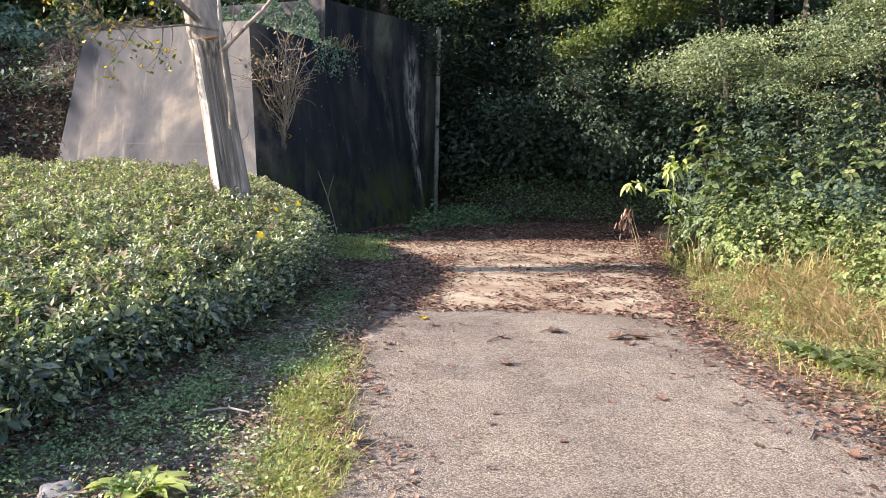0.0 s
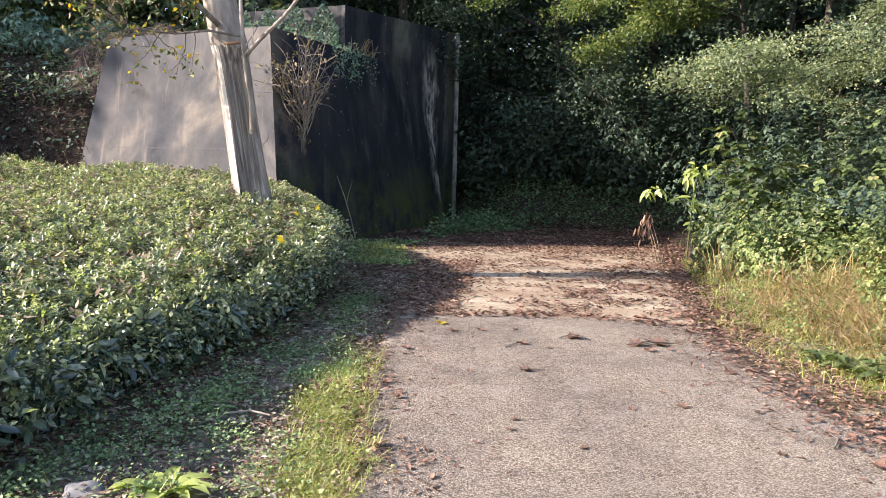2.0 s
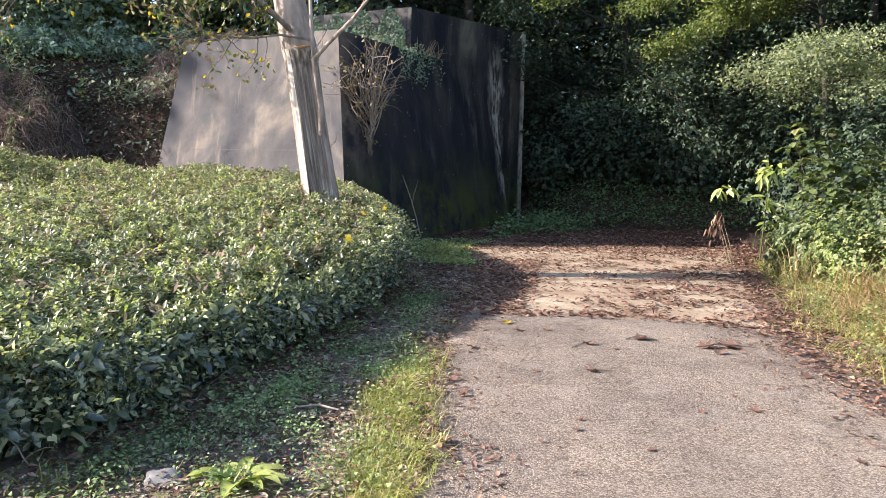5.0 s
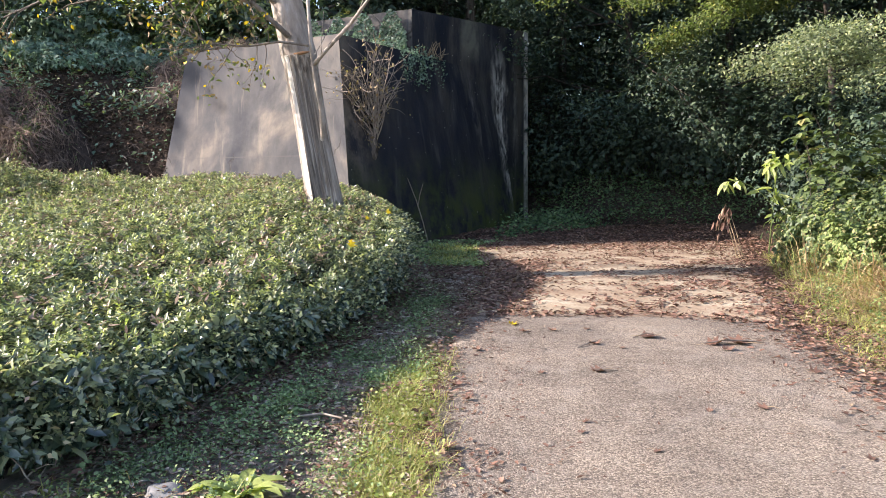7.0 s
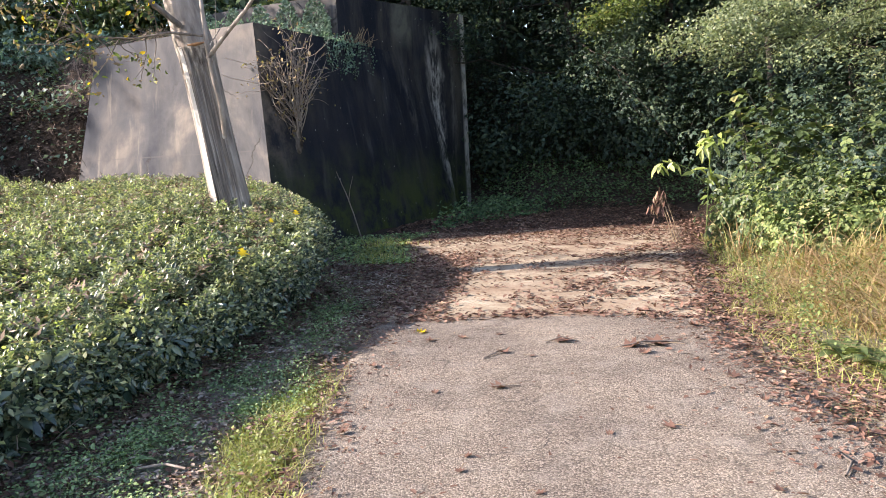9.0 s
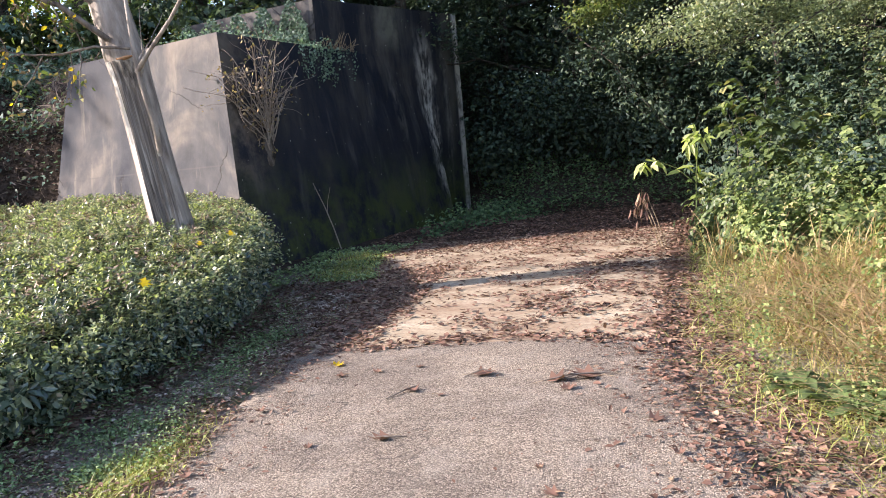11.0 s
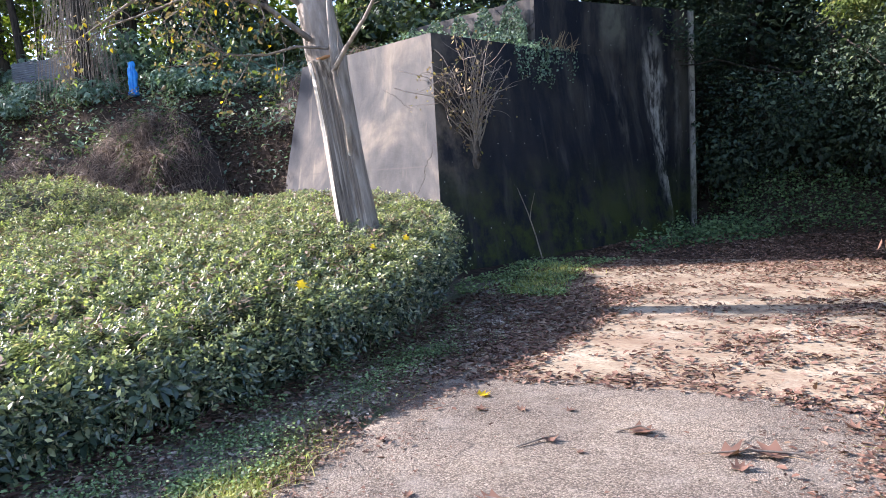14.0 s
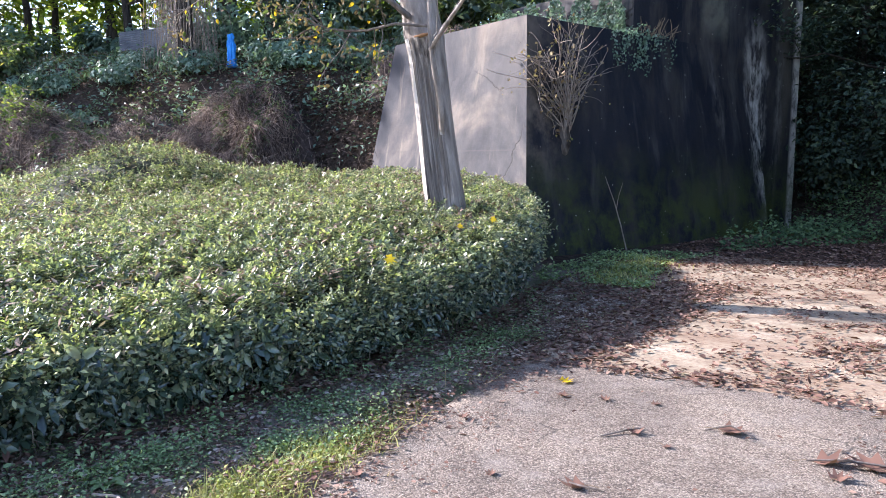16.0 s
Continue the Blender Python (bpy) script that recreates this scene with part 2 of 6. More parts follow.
def bark_material(name, dark, mid, light, along=0.12, scale=14, lean=0.0):
    """Furrowed bark; lean shears the furrows so that they follow a trunk that leans in x."""
    k = Mat(name, 0.85, 0.2)
    if lean:
        xyz = k.node("ShaderNodeSeparateXYZ", Vector=k.co)
        k.co = k.node("ShaderNodeCombineXYZ", X=k.math("ADD_FREE", xyz.outputs[0], k.math("MUL_FREE", xyz.outputs[2], lean)), Y=xyz.outputs[1], Z=xyz.outputs[2]).outputs[0]
    f = k.noise(scale, 7, 0.65, co=k.scaled(1, 1, along))
    c = k.ramp(f, [(0.3, dark), (0.5, mid), (0.7, light)])
    c = k.mix(k.ramp(k.noise(3.5, 4), [(0.5, 0.0), (0.68, 0.4)]), c, mid)
    k.color(c)
    k.bump(f, 0.7, 0.02)
    return k.m


def plain_material(name, a, b, scale=12, rough=0.8, spec=0.25):
    k = Mat(name, rough, spec)
    k.color(k.ramp(k.noise(scale, 5), [(0.3, a), (0.7, b)]))
    k.bump(k.noise(scale * 4, 4), 0.3, 0.005)
    return k.m


M_ASPHALT = asphalt_material()
M_SLAB = slab_material()
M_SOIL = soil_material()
M_WALL = plaster_material()
M_BLACK = black_material()
M_TRUNK = bark_material("pale_smooth_bark", (0.13, 0.105, 0.085), (0.29, 0.245, 0.205), (0.46, 0.41, 0.36), 0.2, 9, 0.165)
M_WOUND = bark_material("weathered_bare_wood", (0.030, 0.024, 0.020), (0.19, 0.16, 0.135), (0.46, 0.41, 0.355), 0.02, 30, 0.165)
M_PALEWOOD = bark_material("bleached_wood", (0.36, 0.32, 0.27), (0.55, 0.50, 0.44), (0.72, 0.67, 0.60), 0.03, 22, 0.165)
M_LIMB = bark_material("grey_brown_limb_bark", (0.07, 0.056, 0.045), (0.17, 0.14, 0.115), (0.29, 0.25, 0.21), 0.3, 12)
M_CUT = plain_material("orange_cut_wood", (0.20, 0.10, 0.05), (0.42, 0.24, 0.13))
M_DARKBARK = bark_material("dark_forest_bark", (0.022, 0.018, 0.014), (0.06, 0.05, 0.04), (0.12, 0.10, 0.085), 0.15, 12)
M_STUMP = bark_material("rough_stump_bark", (0.03, 0.025, 0.02), (0.11, 0.092, 0.078), (0.24, 0.21, 0.185), 0.3, 10)
M_TWIG = plain_material("grey_twig", (0.20, 0.155, 0.12), (0.38, 0.32, 0.26), 20)
M_DRYSTEM = plain_material("dry_stem", (0.20, 0.14, 0.085), (0.38, 0.29, 0.18), 9)
M_GREENSTEM = plain_material("green_stem", (0.05, 0.07, 0.02), (0.10, 0.13, 0.04), 9)
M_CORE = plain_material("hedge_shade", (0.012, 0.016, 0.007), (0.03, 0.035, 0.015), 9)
M_HEAPSHADE = plain_material("vine_heap_shade", (0.018, 0.013, 0.010), (0.075, 0.052, 0.040), 14)
M_STONE = plain_material("grey_stone", (0.11, 0.11, 0.115), (0.25, 0.245, 0.235), 8)
M_BLUE = plain_material("blue_plastic", (0.01, 0.17, 0.62), (0.03, 0.34, 0.85), 6, 0.45, 0.4)
M_PANEL = plain_material("grey_corrugated_sheet", (0.13, 0.15, 0.19), (0.26, 0.28, 0.33), 3, 0.5, 0.4)

L_HEDGE = leaf_material("hedge_leaf", [(0.0, (0.040, 0.062, 0.040)), (0.35, (0.165, 0.205, 0.120)), (0.68, (0.37, 0.415, 0.215)), (0.92, (0.64, 0.64, 0.345)), (1.0, (0.52, 0.38, 0.28))], 0.33, 0.34, 0.7, 2.2)
# darker copy of the hedge leaf: the verge side's shade put into the colour
L_SHADELEAF = leaf_material("shaded_hedge_leaf", [(0.0, (0.025, 0.045, 0.032)), (0.45, (0.095, 0.140, 0.092)), (0.8, (0.21, 0.26, 0.165)), (1.0, (0.40, 0.42, 0.24))], 0.22, 0.25, 1.0, 2.0)
L_LIME = leaf_material("young_hedge_leaf", [(0.0, (0.26, 0.32, 0.09)), (0.6, (0.40, 0.45, 0.15)), (1.0, (0.58, 0.57, 0.26))], 0.4, 0.45, 0.5)
L_WEED = leaf_material("yellowish_weed_leaf", [(0.0, (0.075, 0.115, 0.04)), (0.5, (0.18, 0.24, 0.075)), (0.85, (0.29, 0.345, 0.115)), (1.0, (0.46, 0.38, 0.20))], 0.5, 0.32)
L_PALEDRY = leaf_material("bleached_dead_leaf", [(0.0, (0.20, 0.145, 0.11)), (0.5, (0.44, 0.345, 0.27)), (1.0, (0.68, 0.56, 0.46))], 0.75, 0.15, 0.2)
L_SHRUB = leaf_material("bramble_leaf", [(0.0, (0.055, 0.088, 0.040)), (0.5, (0.125, 0.170, 0.065)), (0.88, (0.21, 0.265, 0.10)), (1.0, (0.38, 0.34, 0.15))], 0.45, 0.35, 0.4, 1.5)
L_FOREST = leaf_material("forest_leaf", [(0.0, (0.028, 0.052, 0.040)), (0.6, (0.070, 0.110, 0.072)), (1.0, (0.130, 0.170, 0.090))], 0.5, 0.2, 0.3)
L_BANK = leaf_material("bank_ivy_leaf", [(0.0, (0.05, 0.095, 0.045)), (0.6, (0.125, 0.205, 0.085)), (1.0, (0.22, 0.30, 0.13))], 0.6, 0.25, 0.25)
L_LIGHT = leaf_material("pale_tree_leaf", [(0.0, (0.10, 0.135, 0.07)), (0.5, (0.21, 0.255, 0.13)), (0.9, (0.33, 0.37, 0.20)), (1.0, (0.40, 0.38, 0.17))], 0.36, 0.34, 0.5, 0.9)
L_YELLOW = leaf_material("yellowing_leaf", [(0.0, (0.085, 0.125, 0.03)), (0.6, (0.155, 0.20, 0.065)), (0.92, (0.24, 0.275, 0.10)), (1.0, (0.42, 0.36, 0.09))], 0.5, 0.45)
L_BRIGHT = leaf_material("sunlit_wood_leaf", [(0.0, (0.12, 0.19, 0.03)), (0.6, (0.26, 0.34, 0.05)), (1.0, (0.46, 0.46, 0.09))], 0.5, 0.55)
L_DRY = leaf_material("fallen_brown_leaf", [(0.0, (0.070, 0.040, 0.030)), (0.4, (0.165, 0.088, 0.062)), (0.75, (0.25, 0.145, 0.105)), (0.95, (0.35, 0.235, 0.175)), (1.0, (0.40, 0.27, 0.17))], 0.7, 0.08, 0.2)
L_STRAW = leaf_material("straw_grass", [(0.0, (0.26, 0.16, 0.085)), (0.3, (0.48, 0.32, 0.17)), (0.65, (0.68, 0.50, 0.29)), (0.82, (0.46, 0.42, 0.16)), (1.0, (0.25, 0.32, 0.09))], 0.6, 0.38, 0.3, 1.6)
L_GRASS = leaf_material("verge_grass", [(0.0, (0.26, 0.30, 0.085)), (0.5, (0.47, 0.49, 0.15)), (0.8, (0.66, 0.61, 0.25)), (1.0, (0.76, 0.66, 0.40))], 0.5, 0.48)
L_CLOVER = leaf_material("low_weed_leaf", [(0.0, (0.12, 0.18, 0.09)), (0.6, (0.29, 0.40, 0.17)), (1.0, (0.47, 0.58, 0.27))], 0.5, 0.3)
L_DEAD = leaf_material("dead_vine", [(0.0, (0.065, 0.043, 0.034)), (0.5, (0.20, 0.140, 0.108)), (1.0, (0.39, 0.295, 0.235))], 0.8, 0.15, 0.15, 1.2)
L_DEADTAN = leaf_material("dead_hedge_leaf", [(0.0, (0.11, 0.075, 0.055)), (0.5, (0.26, 0.185, 0.13)), (1.0, (0.46, 0.35, 0.26))], 0.7, 0.12, 0.2)
# near-black leaf ramp that carries the hollow's shade in its colour
L_HOLLOWSHADE = leaf_material("hollow_shade_leaf", [(0.0, (0.022, 0.016, 0.012)), (0.6, (0.085, 0.060, 0.045)), (1.0, (0.20, 0.15, 0.115))], 0.8, 0.08, 0.15)
L_TEAL = leaf_material("bluish_fern_leaf", [(0.0, (0.10, 0.165, 0.12)), (0.6, (0.22, 0.33, 0.245)), (1.0, (0.39, 0.49, 0.39))], 0.5, 0.35)
L_PALE = leaf_material("lime_green_leaf", [(0.0, (0.26, 0.34, 0.08)), (0.6, (0.44, 0.50, 0.155)), (1.0, (0.60, 0.62, 0.31))], 0.5, 0.4)
L_GOLD = leaf_material("golden_leaf", [(0.0, (0.80, 0.52, 0.02)), (1.0, (0.92, 0.64, 0.03))], 0.5, 0.35)
L_BUD = leaf_material("curled_tan_leaf", [(0.0, (0.20, 0.13, 0.07)), (0.7, (0.36, 0.27, 0.16)), (1.0, (0.34, 0.32, 0.08))], 0.6, 0.3)


# ---- mesh helpers ----
def mesh_from(name, verts, faces, mats, smooth=False, index=None):
    me = bpy.data.meshes.new(name)
    me.from_pydata([tuple(v) for v in verts], [], [tuple(f) for f in faces])
    for m in mats if isinstance(mats, (list, tuple)) else [mats]:
        me.materials.append(m)
    if index is not None:
        me.polygons.foreach_set("material_index", index)
    if smooth:
        me.polygons.foreach_set("use_smooth", [True] * len(me.polygons))
    me.update()
    return me


def put(name, me, parent=None, label="", category="", group="", kind=""):
    ob = new(name, me)
    if parent is not None:
        ob.parent = parent
    return tagged(ob, label, category, group, kind)


def fast_mesh(name, v, quads, mat, smooth=False):
    """A mesh of quads from arrays."""
    me = bpy.data.meshes.new(name)
    me.vertices.add(len(v))
    me.vertices.foreach_set("co", np.ascontiguousarray(v, dtype=np.float32).ravel())
    me.loops.add(quads.size)
    me.loops.foreach_set("vertex_index", quads.astype(np.int32).ravel())
    me.polygons.add(len(quads))
    me.polygons.foreach_set("loop_start", np.arange(len(quads), dtype=np.int32) * quads.shape[1])
    me.polygons.foreach_set("loop_total", np.full(len(quads), quads.shape[1], dtype=np.int32))
    if smooth:
        me.polygons.foreach_set("use_smooth", np.ones(len(quads), dtype=bool))
    me.materials.append(mat)
    me.update(calc_edges=True)
    me.validate()
    return me


def unit(a):
    return a / np.maximum(np.linalg.norm(a, axis=1, keepdims=True), 1e-9)


def leaves(name, p, d, n, length, width, mat, fold=0.18, curl=0.15, simple=False):
    """Leaf blades, each two quads folded along the midrib: base p, pointing d, facing n."""
    d = unit(d)
    s = unit(np.cross(d, n))
    n = unit(np.cross(s, d))
    k = len(p)
    length = np.broadcast_to(length, (k,))[:, None]
    width = np.broadcast_to(width, (k,))[:, None]
    tip = p + d * length - n * length * curl
    a = p + d * length * 0.42 + s * width * 0.5 + n * width * fold
    b = p + d * length * 0.42 - s * width * 0.5 + n * width * fold
    if simple:
        v = np.stack([p, a, tip, b], axis=1).reshape(-1, 3)
        return fast_mesh(name, v, np.arange(4 * k).reshape(-1, 4), mat)
    rise, bow = n * width * fold, n * length * curl
    row = [p + d * length * u + sd * s * width * w + rise * (w / 0.5) - bow * u * u for sd, u, w in ((1, 0.25, 0.40), (1, 0.62, 0.46), (-1, 0.62, 0.46), (-1, 0.25, 0.40))]
    v = np.stack([p, row[0], row[1], tip, row[2], row[3]], axis=1).reshape(-1, 3)
    i = np.arange(k)[:, None] * 6
    q = np.concatenate([i + [[0, 1, 2, 3]], i + [[0, 3, 4, 5]]], axis=1).reshape(-1, 4)
    return fast_mesh(name, v, q, mat)


def whorls(name, p, axis, mat, size, per=6, spread=1.0, wide=0.45, plain=False):
    """Shoots that each carry a ring of leaves: base points p, pointing along axis."""
    k = len(p)
    axis = unit(axis)
    s = unit(np.cross(axis, rand_dirs(k)))
    t = np.cross(axis, s)
    a = rng.uniform(0, 6.28, (k, 1)) + np.arange(per) * 2.4 + rng.normal(0, 0.25, (k, per))
    radial = (np.cos(a)[..., None] * s[:, None] + np.sin(a)[..., None] * t[:, None]).reshape(-1, 3)
    ax = np.repeat(axis, per, 0)
    size = np.repeat(np.broadcast_to(size, (k,)), per)
    q = np.repeat(p, per, 0) + ax * (np.tile(np.linspace(-0.55, 0.15, per), k) * size)[:, None]
    L = size * rng.uniform(0.6, 1.3, len(q))
    up = np.tile(np.linspace(0.1, 0.9, per), k) + rng.normal(0, 0.15, len(q))
    return leaves(name, q, radial * spread + ax * up[:, None], ax - radial * 0.35 + rand_dirs(len(q)) * 0.25, L, L * wide * rng.uniform(0.8, 1.2, len(q)), mat, 0.18, 0.18, plain)


def blades(name, p, lean, height, width, mat):
    """Grass blades: narrow strips of two quads, bending over by lean."""
    k = len(p)
    height = np.broadcast_to(height, (k,))[:, None]
    width = np.broadcast_to(width, (k,))[:, None]
    up = np.array([[0, 0, 1.0]])
    s = unit(np.cross(lean + 1e-4, np.broadcast_to(up, lean.shape)))
    m = p + up * height * 0.55 + lean * height * 0.35
    e = p + up * height * 0.9 + lean * height
    v = np.stack([p - s * width / 2, p + s * width / 2, m + s * width * 0.4, m - s * width * 0.4, e + s * width * 0.08, e - s * width * 0.08], axis=1).reshape(-1, 3)
    i = np.arange(k)[:, None] * 6
    q = np.concatenate([i + [[0, 1, 2, 3]], i + [[3, 2, 4, 5]]], axis=1).reshape(-1, 4)
    return fast_mesh(name, v, q, mat)


class Tubes:
    """Collects tapered tubes into one mesh."""

    def __init__(self):
        self.v, self.f, self.k = [], [], 0

    def add(self, pts, radii, sides=7, wobble=0.0):
        pts = np.array(pts, float)
        m = len(pts)
        tan = unit(np.gradient(pts, axis=0))
        ref = np.array([0.31, 0.87, 0.38])
        s = unit(np.cross(tan, ref))
        t = np.cross(tan, s)
        a = np.arange(sides) / sides * 2 * np.pi
        r = np.array(radii, float)[:, None] * (1 + wobble * rng.standard_normal((m, sides)))
        ring = pts[:, None] + r[..., None] * (np.cos(a)[None, :, None] * s[:, None] + np.sin(a)[None, :, None] * t[:, None])
        self.v.append(ring.reshape(-1, 3))
        i, j = np.meshgrid(np.arange(m - 1), np.arange(sides), indexing="ij")
        j2 = (j + 1) % sides
        q = np.stack([i * sides + j, i * sides + j2, (i + 1) * sides + j2, (i + 1) * sides + j], axis=-1).reshape(-1, 4) + self.k
        self.f.append(q)
        self.k += m * sides

    def mesh(self, name, mat):
        return fast_mesh(name, np.concatenate(self.v), np.concatenate(self.f), mat, True)


def curve_pts(a, d, length, n=6, bend=0.25, sag=0.0):
    """A wandering line from a along d."""
    p, d = np.array(a, float), np.array(d, float)
    d /= np.linalg.norm(d)
    out = [p.copy()]
    for _ in range(n):
        d = d + rng.normal(0, bend / n ** 0.5, 3) + np.array([0, 0, -sag / n])
        d /= np.linalg.norm(d)
        p = p + d * length / n
        out.append(p.copy())
    return np.array(out)


def rand_dirs(k, flat=1.0):
    v = rng.standard_normal((k, 3))
    v[:, 2] *= flat
    return unit(v)


# ---- ground ----
def smooth(a, b, x):
    t = np.clip((x - a) / (b - a), 0, 1)
    return t * t * (3 - 2 * t)


def wave_noise(x, y, scale, seed=0):
    """A cheap smooth noise in plan, about -1 to 1."""
    r = np.random.default_rng(seed)
    z = 0
    for i in range(7):
        a, f, ph = r.uniform(0, 6.28), r.uniform(0.6, 1.7) / scale, r.uniform(0, 6.28)
        z = z + np.sin((x * np.cos(a) + y * np.sin(a)) * f * 6.28 + ph)
    return z / 4.0


def hedge_edge(y):
    """x of the hedge's foot along the verge."""
    return np.interp(y, [-4, 1.2, 2.0, 2.5, 4.2, 5.2, 6.2, 7.2, 8.4, 9.6, 10.6, 11.5, 12.3], [-4.2, -4.0, -2.85, -2.25, -2.07, -1.95, -1.86, -1.84, -2.0, -2.42, -2.92, -3.45, -4.0])


def hedge_back(x):
    """y of the hedge's rear edge."""
    return np.interp(x, [-20, -14, -11, -9, -7.5, -6, -4], [7.6, 8.6, 10.4, 11.3, 11.9, 12.6, 12.2])


def hedge_top(x, y):
    d = np.maximum(0, hedge_edge(y) - x)
    z = 0.47 + 0.28 * (1 - np.exp(-d / (0.8 + 0.45 * smooth(6.4, 5.0, y)))) + 0.088 * np.maximum(0, y - 5.4)
    z = z + 0.66 * np.exp(-(((x + 9.7) / 1.6) ** 2 + ((y - 9.3) / 1.3) ** 2))
    z = z + 0.02 * np.maximum(0, -x - 6)
    z = z - 0.10 * np.exp(-((d - 1.15 - 0.1 * np.sin(y * 2)) / 0.22) ** 2) * smooth(6.6, 5.2, y)
    z = z + 0.13 * np.exp(-(((x + 3.35) / 0.75) ** 2 + ((y - 8.6) / 0.8) ** 2))
    return z + 0.055 * wave_noise(x, y, 1.6, 3) + 0.045 * wave_noise(x, y, 0.7, 4)


def ground_z(x, y):
    x, y = np.asarray(x, float), np.asarray(y, float)
    z = np.zeros(np.broadcast(x, y).shape) - 0.014
    # under the hedge the bed rises
    bed = smooth(0.0, 1.2, hedge_edge(np.clip(y, -4, 12.3)) - 0.3 - x) * smooth(12.8, 11.5, y)
    z = z + bed * np.clip(0.25 + 0.085 * np.maximum(0, y - 5.4) + 0.015 * np.maximum(0, -x - 6), 0, 1.2)
    # left hillside
    s = y + 0.28 * np.maximum(0, -x - 10) + 0.35 * wave_noise(x, y, 4, 5)
    hill = np.interp(s, [11.8, 12.6, 13.6, 15.0, 16.0, 18.0, 24.0, 40.0, 90.0], [0, 0.75, 1.1, 2.7, 3.7, 4.5, 5.8, 8.6, 14.0])
    hill = hill * (1 - 0.6 * smooth(-11.6, -10.2, x) * smooth(14.9, 13.9, y))
    edge = np.interp(y, [12.4, 14.3, 14.6, 22.0, 24, 90], [-9.0, -8.7, -4.0, -2.4, -2.0, 6.0])
    left = smooth(0.0, 1.2, edge - x)
    fill = np.where(y > 14.95, 3.75 + 0.06 * (y - 14.5), 0)
    on_wall = smooth(-8.5, -7.6, x)
    z = z + left * (hill * (1 - on_wall) + np.maximum(fill, 0) * on_wall)
    # shaded bank past the end of the track
    t = y - 19.2 + 0.45 * np.maximum(0, 2.5 - x) * 0.2 - 2.4 * smooth(0.6, -1.2, x)
    bank = np.interp(t, [0, 1.5, 6, 20, 60], [0, 0.7, 2.4, 5.0, 9.0])
    z = z + (1 - left) * smooth(-3.5, -1.5, x) * bank
    # right side beyond the verge
    z = z + smooth(2.5, 5.5, x) * (0.12 + 0.05 * np.maximum(0, x - 5)) * smooth(22, 18, y)
    return z + 0.02 * wave_noise(x, y, 0.9, 6) * smooth(0.0, 0.5, np.maximum(-0.55 - x, x - 2.35))


def axis_steps(lo, hi, near_lo, near_hi, step):
    mid = np.arange(near_lo, near_hi + 1e-6, step)
    out_hi = near_hi + np.geomspace(step, hi - near_hi, 30)
    out_lo = near_lo - np.geomspace(step, near_lo - lo, 30)
    return np.concatenate([out_lo[::-1], mid, out_hi])


gx = axis_steps(-900, 900, -24, 12, 0.2)
gy = axis_steps(-900, 900, -5, 30, 0.2)
GX, GY = np.meshgrid(gx, gy, indexing="ij")
GZ = ground_z(GX, GY)
i, j = np.meshgrid(np.arange(len(gx) - 1), np.arange(len(gy) - 1), indexing="ij")
q = np.stack([i * len(gy) + j, (i + 1) * len(gy) + j, (i + 1) * len(gy) + j + 1, i * len(gy) + j + 1], axis=-1).reshape(-1, 4)
put("ground", fast_mesh("ground", np.stack([GX, GY, GZ], axis=-1).reshape(-1, 3), q, M_SOIL, True), None, "leafy soil with litter, the bank darkened for its shade", "ground", "", "structure")


def road_piece(name, y0, y1, left, right, z0, crown, mat, label, seed):
    ys = np.arange(y0, y1 + 1e-6, 0.12)
    l = left(ys) + 0.045 * wave_noise(ys, ys * 0, 0.9, seed) + 0.02 * wave_noise(ys, ys * 0, 0.25, seed + 1)
    r = right(ys) + 0.06 * wave_noise(ys, ys * 0, 0.8, seed + 2) + 0.02 * wave_noise(ys, ys * 0, 0.25, seed + 3)
    us = np.concatenate([[0], np.linspace(0.006, 0.994, 25), [1]])
    X = l[:, None] + (r - l)[:, None] * us
    Y = ys[:, None] + 0.03 * wave_noise(X, X * 0, 0.5, seed + 4) * (np.abs(ys - y1) < 0.1)[:, None]
    Z = z0 + crown * (1 - (2 * us - 1) ** 2) + 0 * X + 0.004 * wave_noise(X, Y, 0.7, seed + 5)
    Z[:, 0] = Z[:, -1] = -0.06
    m, k = X.shape
    a, b = np.meshgrid(np.arange(m - 1), np.arange(k - 1), indexing="ij")
    qq = np.stack([a * k + b, a * k + b + 1, (a + 1) * k + b + 1, (a + 1) * k + b], axis=-1).reshape(-1, 4)
    return put(name, fast_mesh(name, np.stack([X, Y, Z], axis=-1).reshape(-1, 3), qq, mat, True), None, label, "road", "", "structure")


ROAD_L = lambda y: np.interp(y, [-6, 2.9, 4.0, 5.4, 7.0, 9.8, 11.5, 13.5, 16, 20], [-0.25, -0.50, -0.71, -0.87, -0.95, -1.15, -1.6, -1.9, -1.0, 2.0])
ROAD_R = lambda y: np.interp(y, [-6, 3.6, 4.5, 5.6, 7.0, 8.2, 11, 14.5, 17, 20], [2.6, 2.55, 2.33, 2.18, 2.15, 2.35, 2.72, 3.2, 4.6, 9.0])
road_piece("road_asphalt", -6, 6.97, ROAD_L, ROAD_R, 0.0, 0.012, M_ASPHALT, "worn grey asphalt lane with exposed aggregate", 11)
road_piece("road_concrete", 6.95, 14.6, ROAD_L, ROAD_R, 0.002, 0.008, M_SLAB, "pale sandy concrete lane under fallen leaves", 21)

# ---- retaining wall ----
WA_B = [(-9.3, 14.33), (-3.88, 12.28), (-1.62, 19.6), (-4.2, 20.6), (-8.6, 18.5)]
WA_T = [(-8.19, 14.44), (-4.32, 13.01), (-2.30, 19.9), (-4.2, 20.6), (-8.2, 18.5)]


def lerp(a, b, t):
    return tuple(p + (r - p) * t for p, r in zip(a, b))


